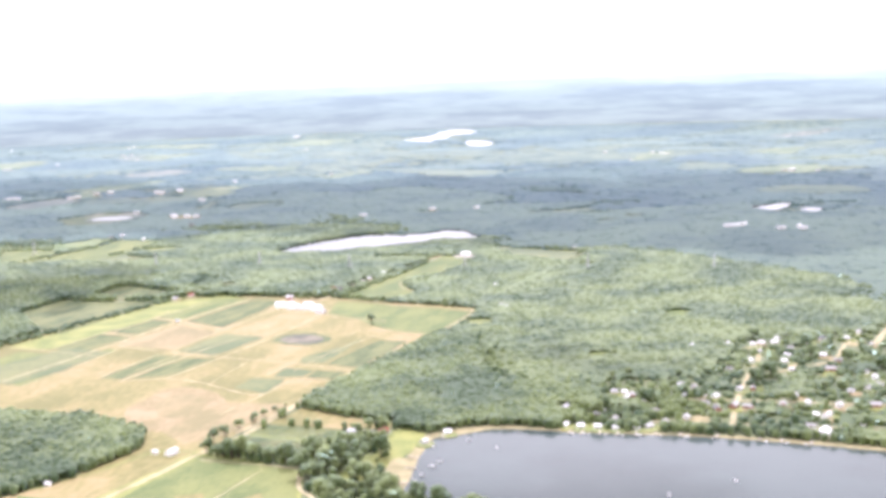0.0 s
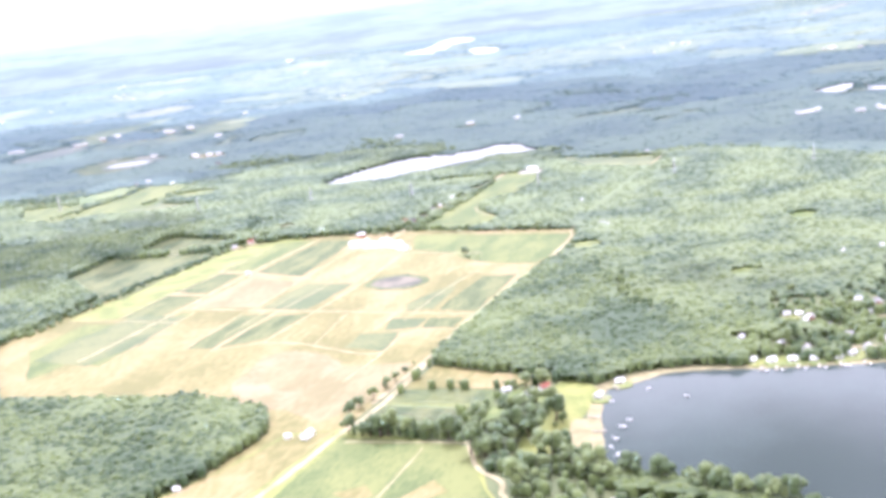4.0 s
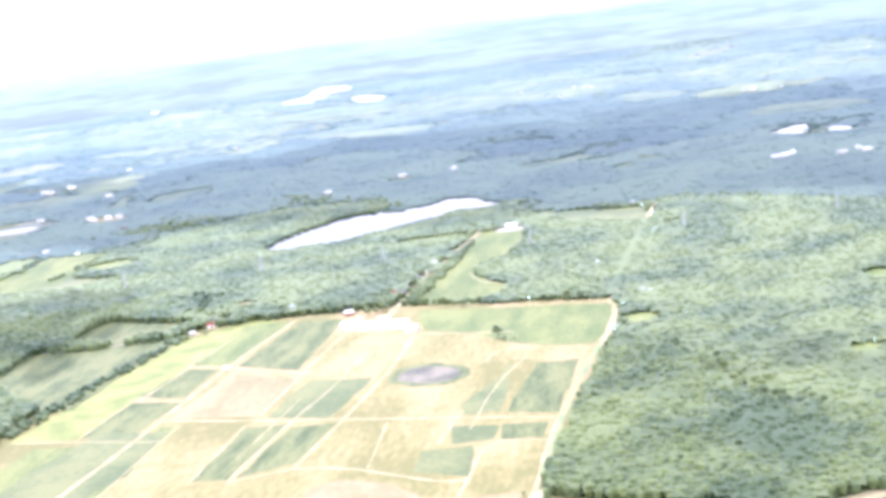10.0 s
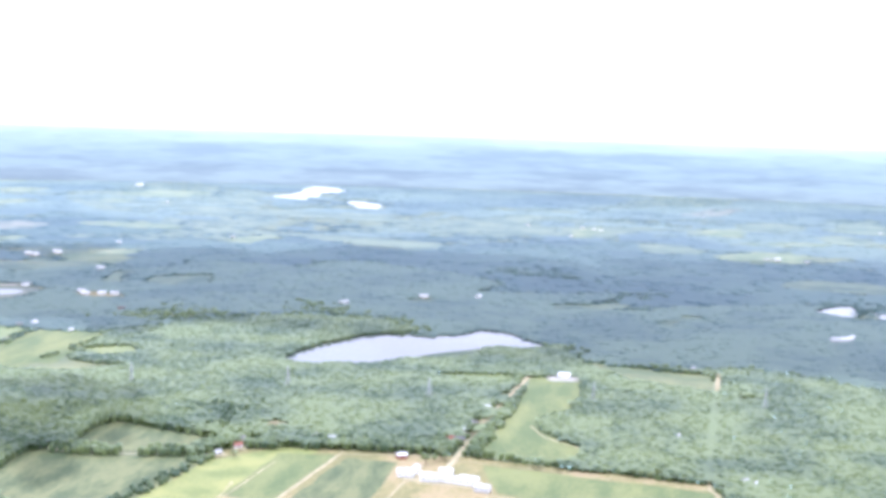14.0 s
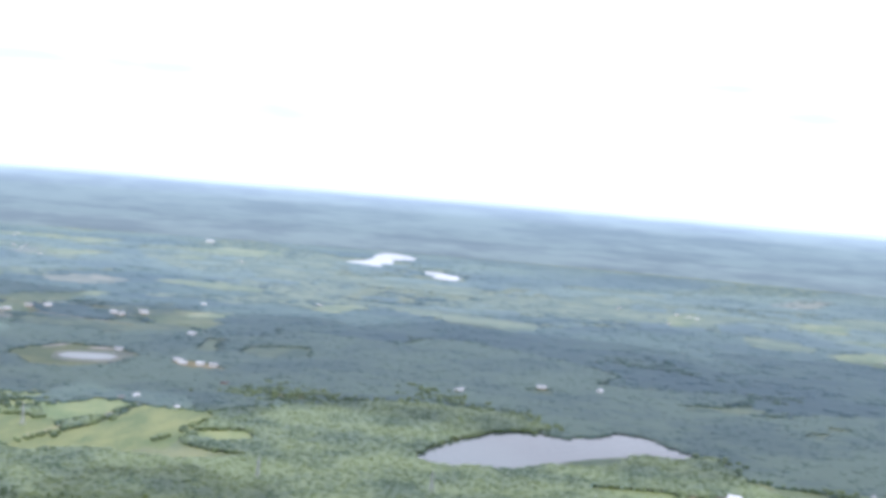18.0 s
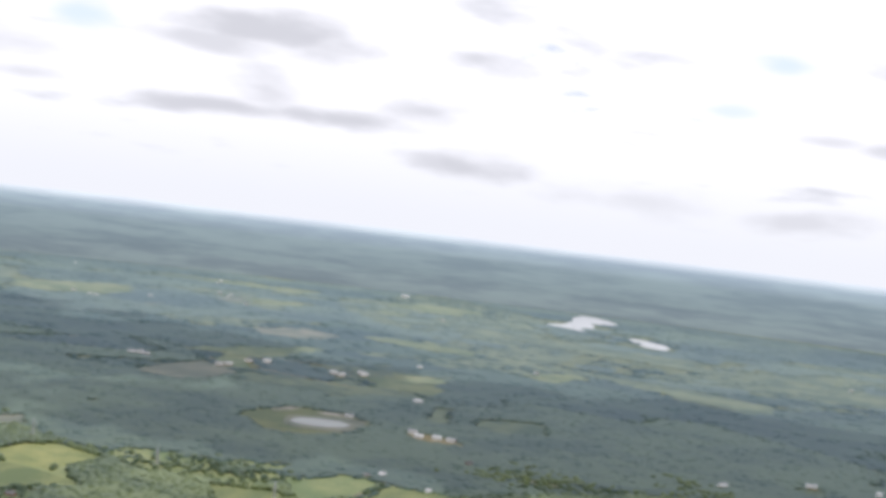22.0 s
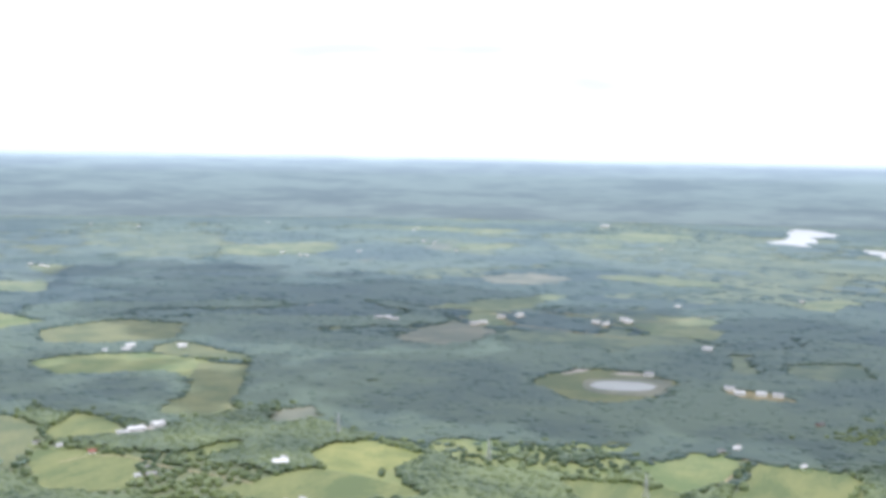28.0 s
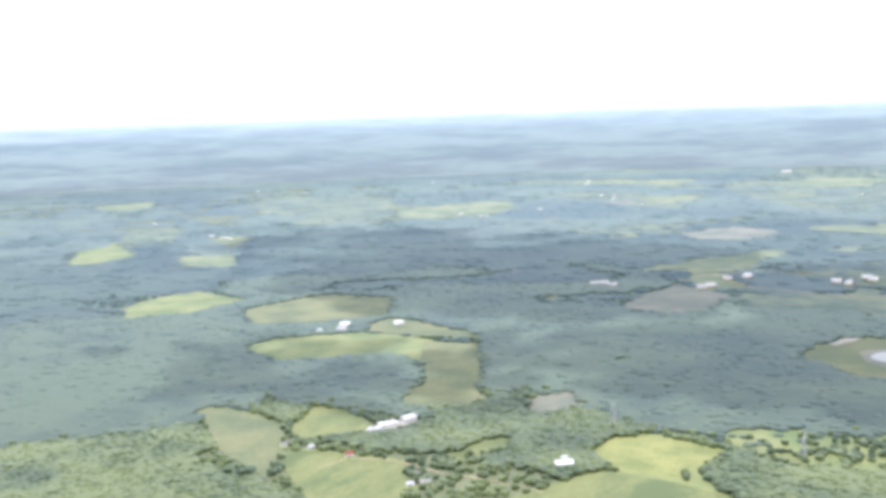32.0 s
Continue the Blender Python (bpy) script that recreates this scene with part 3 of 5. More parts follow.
lane([(-48, 697), (-45, 719), (-28, 724), (20, 711)], 2.0, M_TRACK, "pale sandy farm track")
lane([(-41, 579), (-36, 651), (-22, 705)], 1.4, M_TRACK, "pale sandy farm track")
lane([(-56, 559), (-50, 610)], 1.2, M_TRACK, "pale sandy farm track")
lane([(-92, 599), (-88, 532)], 1.2, M_TRACK, "pale sandy farm track")
lane([(-162, 523), (-131, 537)], 2.0, M_TRACK, "pale sandy farm track")
lane([(-38, 459), (-32, 511)], 1.6, M_TRACK, "pale sandy farm track")
lane([(-231, 495), (-226, 615)], 1.3, M_TRACK, "pale sandy farm track")
lane([(-184, 528), (-181, 608)], 1.3, M_TRACK, "pale sandy farm track")
lane([(-159, 651), (-168, 555)], 1.0, M_TRACK, "pale sandy farm track")
lane([(-30, 702), (14, 691)], 1.6, M_TRACK, "pale sandy farm track")
lane([(34, 800), (32, 752), (21, 700), (13, 632), (7, 584), (4, 541), (3, 502), (-1, 462), (-6, 423)], 4.2, M_TRACK, "pale sandy farm track")
lane([(29, 739), (21, 695), (12, 626), (8, 582), (6, 545), (4, 511)], 5.0, M_YELLOW, "dry grass verge along the wood's edge")
lane([(-27, 262), (-20, 304), (-14, 335), (-9, 382), (0, 408), (5, 494)], 5.2, M_TRACK, "broad pale sandy road between fields")
lane([(36, 236), (40, 304), (44, 364)], 1.0, M_TRACK, "faint track across the crop")
lane([(66, 1198), (54, 1094)], 6.0, M_TRACK, "pale straight road through woods")
lane([(52, 1075), (40, 954), (26, 827), (34, 806), (26, 714)], 3.4, M_TRACK, "pale straight road through woods")
lane([(-143, 818), (-139, 867), (-127, 1002), (-110, 1132)], 5.5, M_TRACK, "pale straight farm road")
lane([(-95, 953), (-85, 925), (-68, 909), (-56, 901)], 2.4, M_TRACK, "pale sandy farm track")
lane([(-431, 818), (-399, 805), (-351, 812), (-322, 823)], 2.6, M_TRACK, "pale sandy farm track")
lane([(-190, 854), (-165, 852), (-124, 847), (-60, 836), (-6, 831), (26, 823)], 1.6, M_TRACK, "pale sandy farm track")
lane([(-270, 768), (-268, 732), (-274, 665)], 1.2, M_TRACK, "pale sandy farm track")
strip("road", ((-1152, 1790), (-1080, 1793), (-947, 1756), (-941, 1998)), 4.0, M_TRACK, label="far pale country road", category="road")
strip("road", ((388, 745), (440, 1000), (470, 1200)), 6.0, M_TRACK, label="straight pale road north of the village", category="road")

for points in (((296, 730), (304, 692), (300, 640), (297, 560), (300, 500)), ((215, 552), (262, 560), (330, 566), (395, 572)), ((320, 645), (345, 668), (360, 690), (367, 757), (388, 748)), ((250, 505), (300, 508), (395, 520))):
    strip("road", points, 3.2, M_TRACK, label="narrow pale village street", category="road")

# fields south of the track and by the lake
# meadows and fields by the near road
field([(-76, 272), (-76, 297), (-54, 335), (-40, 381), (-11, 387), (35, 375), (70, 366), (90, 319), (109, 291), (132, 232), (-91, 203)], M_YELLOW, "rough roadside grass under the fields")
field([(-74, 295), (-53, 333), (-38, 378), (-12, 385), (-23, 324), (-28, 276), (-65, 272), (-60, 224), (-117, 217), (-91, 269)], M_DRY, "yellow-green meadow between wood and road")
field([(-71, 292), (-40, 295), (-26, 289), (-34, 270), (-54, 242)], M_MEADOW, "greener plot in the roadside meadow")
field([(-19, 262), (-10, 313), (-6, 376), (35, 374), (69, 366), (88, 318), (104, 296), (122, 246), (-11, 230)], M_CROP2, "green crop field beside the lake road")
field([(49, 305), (62, 327), (72, 317), (64, 306)], M_DRY, "yellow-green worn patch in the crop")
field([(17, 312), (29, 320), (37, 310), (31, 303)], M_DRY, "yellow-green worn patch in the crop")
slab("field", [(-4, 388), (-1, 420), (46, 416), (56, 398), (57, 384)], M_CROP, 0.4, 0, 14, 0.8, "dark green crop plot edged by trees", "field")
slab("field", [(2, 422), (8, 446), (60, 445), (66, 418), (48, 418)], M_CROP2, 0.4, 0, 14, 0.8, "green crop plot with faint rows", "field")
slab("field", [(4, 448), (11, 487), (58, 470), (88, 468), (90, 458), (66, 447)], M_DRY, 0.35, 0, 14, 0.8, "brownish olive rough grass beside the track", "field")
slab("field", [(58, 380), (58, 398), (50, 416), (68, 416), (64, 440), (76, 448), (92, 448), (98, 420), (80, 398)], M_MEADOW, 0.3, 1, 8, 0.8, "bright grass round the farmstead", "field")
slab("field", [(92, 448), (98, 458), (119, 448), (119, 405), (112, 380), (110, 350), (97, 345), (90, 380), (100, 410), (94, 430)], M_YELLOW, 0.35, 1, 8, 0.8, "sunlit yellow-green lakeside grass", "field")
slab("field", [(89, 396), (102, 397), (109, 365), (100, 360)], M_YELLOW, 0.35, 1, 8, 0.8, "sunlit yellow-green glade between trees", "field")
slab("bare_soil", [(112, 402), (124, 402), (127, 372), (131, 346), (120, 350), (117, 374)], M_SAND, 0.35, 1, 6, 0.8, "pale trampled sand beside the lake", "soil")
slab("lawn", [(272, 524), (288, 523), (288, 495), (272, 496)], M_SAND, 0.35, 1, 6, 0.8, "pale dry lawn running down to the lake", "lawn")
slab("lawn", [(180, 528), (186, 516), (194, 508), (200, 522), (190, 532)], M_YELLOW, 0.35, 1, 6, 0.8, "bright lawn round a house by the woods", "lawn")
slab("lawn", [(198, 481), (206, 492), (222, 492), (222, 480)], M_YELLOW, 0.35, 1, 6, 0.8, "bright lawn running down to the lake", "lawn")
strip("track", ((-1, 371), (66, 371)), 1.6, M_TRACK, label="pale track below the hedge", category="track")
strip("track", ((0, 421), (48, 417)), 1.2, M_MEADOW, label="grassy headland track", category="track")
strip("track", ((67, 368), (74, 350), (82, 336), (90, 332), (96, 325), (98, 312), (112, 303), (121, 301)), 2.6, M_TRACK, label="sandy lane between the lake houses", category="track")
# planted rows in the crops by the lake
for x0, x1, y0, y1, many in ((2, 62, 425, 443, 8), (0, 52, 391, 414, 10)):
    for k in range(many):
        y = y0 + (y1 - y0) * k / (many - 1)
        strip("crop_row", ((x0 + 4 * (k % 2), y + 1), ((x0 + x1) / 2, y), (x1 - 6 * RNG.random(), y - 1)), 1.2, M_CROP, shake=0.45, label="dark green planted crop row", category="crop row", clear=False)

# fields round the estate
field([(-409, 858), (-399, 889), (-341, 870), (-305, 855), (-324, 828), (-369, 815), (-403, 823)], M_CROP, "dull green field west of the hedgerow")
field([(-423, 804), (-387, 800), (-319, 814), (-302, 803), (-315, 713), (-319, 660), (-337, 655), (-423, 730)], M_CROP, "dull green field west of the hedgerow")
field([(-548, 1140), (-507, 1169), (-484, 1131), (-523, 1101)], M_MEADOW, "bright rough clearing in the woods")
field([(-584, 1064), (-573, 1107), (-506, 1077), (-464, 1084), (-504, 1039), (-565, 1029)], M_OLIVE, "rough yellow-green clearing")
field([(-632, 1172), (-610, 1216), (-569, 1183), (-587, 1133)], M_OLIVE, "rough dull clearing")
field([(-113, 1004), (-107, 1127), (-63, 1140), (-61, 1056), (-70, 1001), (-88, 985), (-91, 950), (-64, 906), (-53, 897), (-61, 860), (-125, 858)], M_CROP2, "light green field beside the farm road")
field([(-205, 1116), (-122, 1138), (-124, 1112), (-181, 1102)], M_MEADOW, "bright grass strip by the wooded lake")
field([(41, 780), (65, 789), (63, 753), (41, 755)], M_MEADOW, "small bright clearing at the wood's edge")
field([(69, 1096), (94, 1101), (92, 1082), (68, 1078)], M_OLIVE, "cleared strip under the power line")
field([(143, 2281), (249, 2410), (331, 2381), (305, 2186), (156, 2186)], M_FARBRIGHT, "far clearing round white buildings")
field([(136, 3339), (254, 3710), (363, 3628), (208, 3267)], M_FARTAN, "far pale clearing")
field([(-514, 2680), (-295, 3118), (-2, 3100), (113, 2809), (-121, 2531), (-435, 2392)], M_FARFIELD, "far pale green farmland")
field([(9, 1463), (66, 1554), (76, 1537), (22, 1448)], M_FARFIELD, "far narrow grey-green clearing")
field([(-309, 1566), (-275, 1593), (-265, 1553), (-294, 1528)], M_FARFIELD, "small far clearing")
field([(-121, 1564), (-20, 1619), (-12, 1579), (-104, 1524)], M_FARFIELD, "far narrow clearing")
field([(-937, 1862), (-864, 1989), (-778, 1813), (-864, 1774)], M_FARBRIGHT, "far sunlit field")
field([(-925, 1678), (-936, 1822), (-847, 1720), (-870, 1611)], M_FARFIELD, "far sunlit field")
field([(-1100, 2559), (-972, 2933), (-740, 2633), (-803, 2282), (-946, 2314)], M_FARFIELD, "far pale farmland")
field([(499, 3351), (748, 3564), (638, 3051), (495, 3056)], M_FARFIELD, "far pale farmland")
field([(201, 832), (220, 854), (236, 841), (226, 813)], M_MEADOW, "small bright clearing in the woods")
field([(168, 668), (176, 683), (194, 678), (185, 651)], M_MEADOW, "small glade in the woods")
field([(41, 775), (58, 787), (67, 766), (46, 750)], M_MEADOW, "small bright glade by the wood's edge")
field([(-72, 1214), (57, 1181), (53, 1104), (-16, 1138)], M_OLIVE, "dull green clearing beside the road")

# western country
field([(-702, 1185), (-657, 1234), (-639, 1208), (-644, 1162), (-659, 1111), (-688, 1131), (-702, 1153)], M_MEADOW, "sunlit yellow-green pasture by the lane")
field([(-632, 1211), (-552, 1214), (-550, 1104), (-559, 1046), (-630, 1018), (-638, 1082), (-627, 1150)], M_CROP2, "bright green pasture by the lane")
field([(-586, 1117), (-566, 1133), (-566, 1098), (-579, 1090)], M_MEADOW, "yellow patch in the pasture")
field([(-751, 1104), (-699, 1124), (-655, 1091), (-657, 1051), (-661, 1006), (-691, 1021)], M_CROP2, "green pasture below the lane")
field([(-940, 1083), (-927, 1135), (-864, 1121), (-863, 1065), (-814, 1015), (-857, 992), (-902, 1000), (-911, 1047)], M_MEADOW, "sunlit yellow-green hayfield beside the woods")
field([(-894, 1416), (-899, 1465), (-868, 1522), (-802, 1526), (-763, 1493), (-766, 1412), (-786, 1367), (-830, 1361)], M_OLIVE, "green field round the gravel pit")
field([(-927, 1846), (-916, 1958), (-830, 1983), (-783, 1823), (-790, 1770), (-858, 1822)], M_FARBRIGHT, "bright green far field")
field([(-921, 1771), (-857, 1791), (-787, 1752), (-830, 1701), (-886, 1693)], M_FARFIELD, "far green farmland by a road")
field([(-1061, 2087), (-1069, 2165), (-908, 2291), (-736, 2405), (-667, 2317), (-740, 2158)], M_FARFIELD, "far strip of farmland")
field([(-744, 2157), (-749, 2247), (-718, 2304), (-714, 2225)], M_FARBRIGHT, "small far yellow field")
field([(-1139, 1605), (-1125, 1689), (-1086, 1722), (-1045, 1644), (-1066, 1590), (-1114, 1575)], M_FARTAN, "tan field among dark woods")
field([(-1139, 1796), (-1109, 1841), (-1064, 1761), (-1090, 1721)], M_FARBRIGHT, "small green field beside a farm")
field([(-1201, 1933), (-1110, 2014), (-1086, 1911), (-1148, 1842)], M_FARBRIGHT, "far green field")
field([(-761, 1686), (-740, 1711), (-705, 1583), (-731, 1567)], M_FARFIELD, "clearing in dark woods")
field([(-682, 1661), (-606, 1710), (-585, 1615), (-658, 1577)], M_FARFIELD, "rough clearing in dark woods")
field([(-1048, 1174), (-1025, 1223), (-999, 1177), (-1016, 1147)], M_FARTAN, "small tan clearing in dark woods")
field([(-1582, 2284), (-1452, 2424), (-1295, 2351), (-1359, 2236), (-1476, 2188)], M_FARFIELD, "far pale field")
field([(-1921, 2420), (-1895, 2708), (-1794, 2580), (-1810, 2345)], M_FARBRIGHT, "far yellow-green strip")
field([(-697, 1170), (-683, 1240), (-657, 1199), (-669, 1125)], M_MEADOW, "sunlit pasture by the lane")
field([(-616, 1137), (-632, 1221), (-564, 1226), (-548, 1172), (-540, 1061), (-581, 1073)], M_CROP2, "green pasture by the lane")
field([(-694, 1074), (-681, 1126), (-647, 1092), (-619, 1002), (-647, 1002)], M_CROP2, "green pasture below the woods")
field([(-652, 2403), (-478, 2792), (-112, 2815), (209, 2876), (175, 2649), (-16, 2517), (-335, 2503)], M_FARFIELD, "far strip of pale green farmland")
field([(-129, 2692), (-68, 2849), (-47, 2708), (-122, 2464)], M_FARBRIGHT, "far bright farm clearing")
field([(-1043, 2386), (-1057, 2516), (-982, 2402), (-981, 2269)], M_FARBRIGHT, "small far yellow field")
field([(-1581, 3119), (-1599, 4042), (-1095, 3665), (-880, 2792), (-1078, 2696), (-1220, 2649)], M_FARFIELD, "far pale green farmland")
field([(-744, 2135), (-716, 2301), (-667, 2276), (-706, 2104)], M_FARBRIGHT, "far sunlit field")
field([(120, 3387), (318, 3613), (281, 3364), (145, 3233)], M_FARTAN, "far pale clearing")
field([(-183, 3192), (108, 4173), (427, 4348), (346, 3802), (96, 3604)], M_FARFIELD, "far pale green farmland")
field([(-1393, 1230), (-1397, 1282), (-1331, 1348), (-1246, 1348), (-1166, 1312), (-1139, 1261), (-1200, 1257), (-1245, 1277), (-1317, 1204)], M_MEADOW, "long green field with a curved edge")
field([(-1243, 1331), (-1189, 1349), (-1086, 1175), (-1073, 1139), (-1127, 1113), (-1149, 1166), (-1146, 1185), (-1187, 1239)], M_OLIVE, "olive brown field behind the barns")
field([(-1349, 1383), (-1344, 1431), (-1210, 1388), (-1197, 1363), (-1263, 1353), (-1320, 1353)], M_OLIVE, "olive field beyond a belt of trees")
field([(-1542, 1402), (-1525, 1519), (-1421, 1542), (-1354, 1434), (-1407, 1369), (-1469, 1329)], M_OLIVE, "broad grey-green farmland")
field([(-1699, 1349), (-1701, 1481), (-1585, 1459), (-1585, 1353), (-1631, 1300)], M_MEADOW, "bright far clearing")
field([(-1285, 1052), (-1234, 1056), (-1179, 1038), (-1131, 983), (-1102, 930), (-1183, 969)], M_OLIVE, "grey-green field near the farmstead")
field([(-1162, 1026), (-1186, 1089), (-1156, 1094), (-1112, 1062), (-1107, 1041), (-1139, 1009)], M_CROP2, "rounded green paddock behind the farm")
field([(-1132, 982), (-1082, 1007), (-1044, 1005), (-997, 936), (-1040, 903), (-1108, 953)], M_CROP2, "green yard round the farmhouse")
field([(-1025, 1019), (-1022, 1066), (-1011, 1087), (-991, 1052), (-1005, 1015)], M_CROP2, "soft green meadow near the farmstead")
field([(-941, 1074), (-944, 1113), (-915, 1134), (-863, 1116), (-863, 1081), (-869, 1048), (-906, 1046), (-927, 1057)], M_YELLOW, "pale yellow hayfield beside the woods")
field([(-949, 961), (-921, 1044), (-867, 1042), (-817, 1029), (-869, 961)], M_CROP2, "green pasture below the hayfield")
field([(-1037, 1156), (-1023, 1213), (-1004, 1176), (-1011, 1140)], M_FARTAN, "small clearing beside dark woods")
field([(-1046, 1335), (-1035, 1360), (-1023, 1338), (-1034, 1318)], M_OLIVE, "small glade in dark woods")
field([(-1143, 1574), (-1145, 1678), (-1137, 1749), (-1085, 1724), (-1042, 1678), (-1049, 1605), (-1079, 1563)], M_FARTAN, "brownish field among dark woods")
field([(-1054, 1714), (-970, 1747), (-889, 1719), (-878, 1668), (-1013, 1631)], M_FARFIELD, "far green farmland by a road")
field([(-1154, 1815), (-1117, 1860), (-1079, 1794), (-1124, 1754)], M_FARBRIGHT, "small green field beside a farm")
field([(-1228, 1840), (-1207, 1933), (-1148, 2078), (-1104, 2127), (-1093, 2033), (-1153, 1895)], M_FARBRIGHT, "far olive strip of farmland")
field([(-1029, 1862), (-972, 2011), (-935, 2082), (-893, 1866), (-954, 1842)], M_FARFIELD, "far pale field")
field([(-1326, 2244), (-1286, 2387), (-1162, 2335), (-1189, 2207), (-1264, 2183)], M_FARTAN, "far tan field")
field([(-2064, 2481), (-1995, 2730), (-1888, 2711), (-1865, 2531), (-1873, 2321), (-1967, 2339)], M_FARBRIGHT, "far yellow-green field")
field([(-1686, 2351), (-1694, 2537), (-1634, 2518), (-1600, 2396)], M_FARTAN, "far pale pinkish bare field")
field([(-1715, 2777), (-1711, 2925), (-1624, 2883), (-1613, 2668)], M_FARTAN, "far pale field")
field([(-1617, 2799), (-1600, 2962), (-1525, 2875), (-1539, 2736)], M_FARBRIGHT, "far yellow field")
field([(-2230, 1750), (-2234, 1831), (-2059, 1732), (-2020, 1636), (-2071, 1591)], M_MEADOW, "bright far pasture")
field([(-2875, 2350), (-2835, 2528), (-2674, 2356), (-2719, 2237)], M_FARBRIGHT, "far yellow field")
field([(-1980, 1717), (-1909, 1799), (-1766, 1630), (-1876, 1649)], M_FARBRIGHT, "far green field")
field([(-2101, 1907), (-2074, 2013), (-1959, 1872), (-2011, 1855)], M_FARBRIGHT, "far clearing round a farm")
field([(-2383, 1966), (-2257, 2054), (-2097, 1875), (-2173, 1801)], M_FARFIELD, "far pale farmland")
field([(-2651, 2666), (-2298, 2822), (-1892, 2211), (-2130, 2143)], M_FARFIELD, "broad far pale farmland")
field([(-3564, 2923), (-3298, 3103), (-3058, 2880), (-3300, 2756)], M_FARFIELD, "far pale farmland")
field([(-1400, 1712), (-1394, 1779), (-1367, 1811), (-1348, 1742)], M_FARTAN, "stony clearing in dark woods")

# lanes of the west
lane([(-657, 1051), (-650, 1102), (-641, 1166), (-641, 1240)], 2.6, M_TRACK, "narrow tree-lined country lane")
lane([(-762, 1487), (-718, 1482), (-663, 1462), (-607, 1458)], 3.4, M_TRACK, "pale gravel road by the quarry")
lane([(-716, 1364), (-706, 1473)], 3.0, M_TRACK, "pale gravel road by the quarry")
lane([(-628, 1326), (-616, 1421), (-605, 1513)], 3.6, M_TRACK, "pale gravel road by the quarry")
lane([(-535, 1343), (-532, 1444), (-529, 1479)], 4.0, M_TRACK, "pale gravel road through woods")
lane([(-534, 1344), (-490, 1359)], 3.4, M_TRACK, "pale gravel road through woods")
lane([(-1126, 1836), (-1070, 1915), (-921, 1866), (-833, 1995)], 3.2, M_TRACK, "far pale country road")
lane([(-1087, 963), (-1080, 991), (-1050, 1002), (-1017, 992), (-976, 994), (-933, 989)], 2.4, M_TRACK, "pale lane past the farmstead")
lane([(-1073, 1773), (-970, 1747), (-888, 1739)], 4.0, M_TRACK, "far pale country road")
lane([(-1088, 1170), (-1057, 1160)], 2.6, M_TRACK, "short pale track at the wood's edge")
slab("field", [(-886, 1158), (-842, 1184), (-735, 1234), (-698, 1172), (-716, 1118), (-830, 1094)], M_MEADOW, 0.3, 0, 16, 2.0, "sunlit rough grass under scattered trees", "field", clear=False)
THIN.append((np.array([(-886, 1158), (-842, 1184), (-735, 1234), (-698, 1172), (-716, 1118), (-830, 1094)]), 0.4))

slab("gravel_pit", [(-845, 1422), (-852, 1463), (-832, 1480), (-796, 1506), (-769, 1501), (-761, 1445), (-774, 1412), (-822, 1402)], M_FARTAN, 0.8, 1, 8, 2.0, "pale gravel rim of a pit pond", "pit")
slab("water_8", [(-840, 1434), (-837, 1462), (-805, 1476), (-778, 1471), (-777, 1449), (-790, 1432), (-820, 1421)], M_PITWATER, 1.1, 1, 8, 1.5, "light pond in a gravel pit", "pond")
slab("bare_soil", [(-888, 1479), (-880, 1511), (-864, 1527), (-868, 1497), (-879, 1475)], M_GRAVEL, 0.8, 1, 6, 0.8, "pale bank of spoil", "soil")
slab("bare_soil", [(-843, 1501), (-828, 1524), (-801, 1522), (-814, 1504)], M_GRAVEL, 0.8, 1, 6, 0.8, "pale bank of spoil", "soil")
slab("farm_yard", [(-722, 1478), (-700, 1496), (-648, 1478), (-640, 1462), (-690, 1446)], M_SAND, 0.8, 1, 6, 0.8, "pale dusty storage yard", "yard")
slab("bare_soil", [(-292, 896), (-294, 918), (-276, 920), (-270, 902)], M_SAND, 0.8, 1, 5, 0.8, "bare sandy patch at the wood's edge", "soil")
slab("farm_yard", [(-1112, 1044), (-1108, 1080), (-1090, 1094), (-1084, 1078), (-1094, 1046)], M_GRAVEL, 0.8, 1, 5, 0.6, "pale yard beside long barns", "yard")
slab("farm_yard", [(-95, 1120), (-92, 1145), (-62, 1142), (-64, 1120)], M_GRAVEL, 0.8, 1, 5, 0.6, "white yard at the end of the farm road", "yard")

# scattered far clearings
far_rng = random.Random(21)
for k in range(60):
    d, s = far_rng.uniform(2000, 3700), far_rng.uniform(-1500, 2300)
    cx, cy = 367 - 0.85 * s * (0.6 + d / 3000) + 0.52 * d - 0.35 * d, -224 + 0.52 * s + 0.85 * d
    if any(abs(cx - a) < 260 and abs(cy - b) < 260 for a, b in ((-990, 3990), (-980, 3580), (-750, 3380), (330, 1600))):
        continue
    lx, ly, tw = far_rng.uniform(35, 140) * (0.6 + d / 5000), far_rng.uniform(30, 95) * (0.6 + d / 5000), far_rng.uniform(-0.3, 0.3)
    c, q = math.cos(tw), math.sin(tw)
    corners = [(cx + c * u - q * v, cy + q * u + c * v) for u, v in ((-lx, -ly * 0.8), (lx, -ly), (lx * 0.8, ly), (-lx * 0.7, ly * 0.9))]
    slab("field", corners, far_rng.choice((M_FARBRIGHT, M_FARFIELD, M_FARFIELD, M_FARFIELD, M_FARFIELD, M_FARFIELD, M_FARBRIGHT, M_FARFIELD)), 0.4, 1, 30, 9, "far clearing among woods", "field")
THIN.append((np.array([(195, 492), (200, 600), (270, 640), (280, 760), (420, 800), (430, 500), (300, 494)]), 0.5))
THIN.append((np.array([(60, 300), (60, 460), (115, 450), (120, 350), (140, 320), (240, 300)]), 0.36))
THIN.append((np.array([(-1180, 920), (-1180, 1010), (-1000, 1030), (-830, 1000), (-800, 900)]), 0.4))


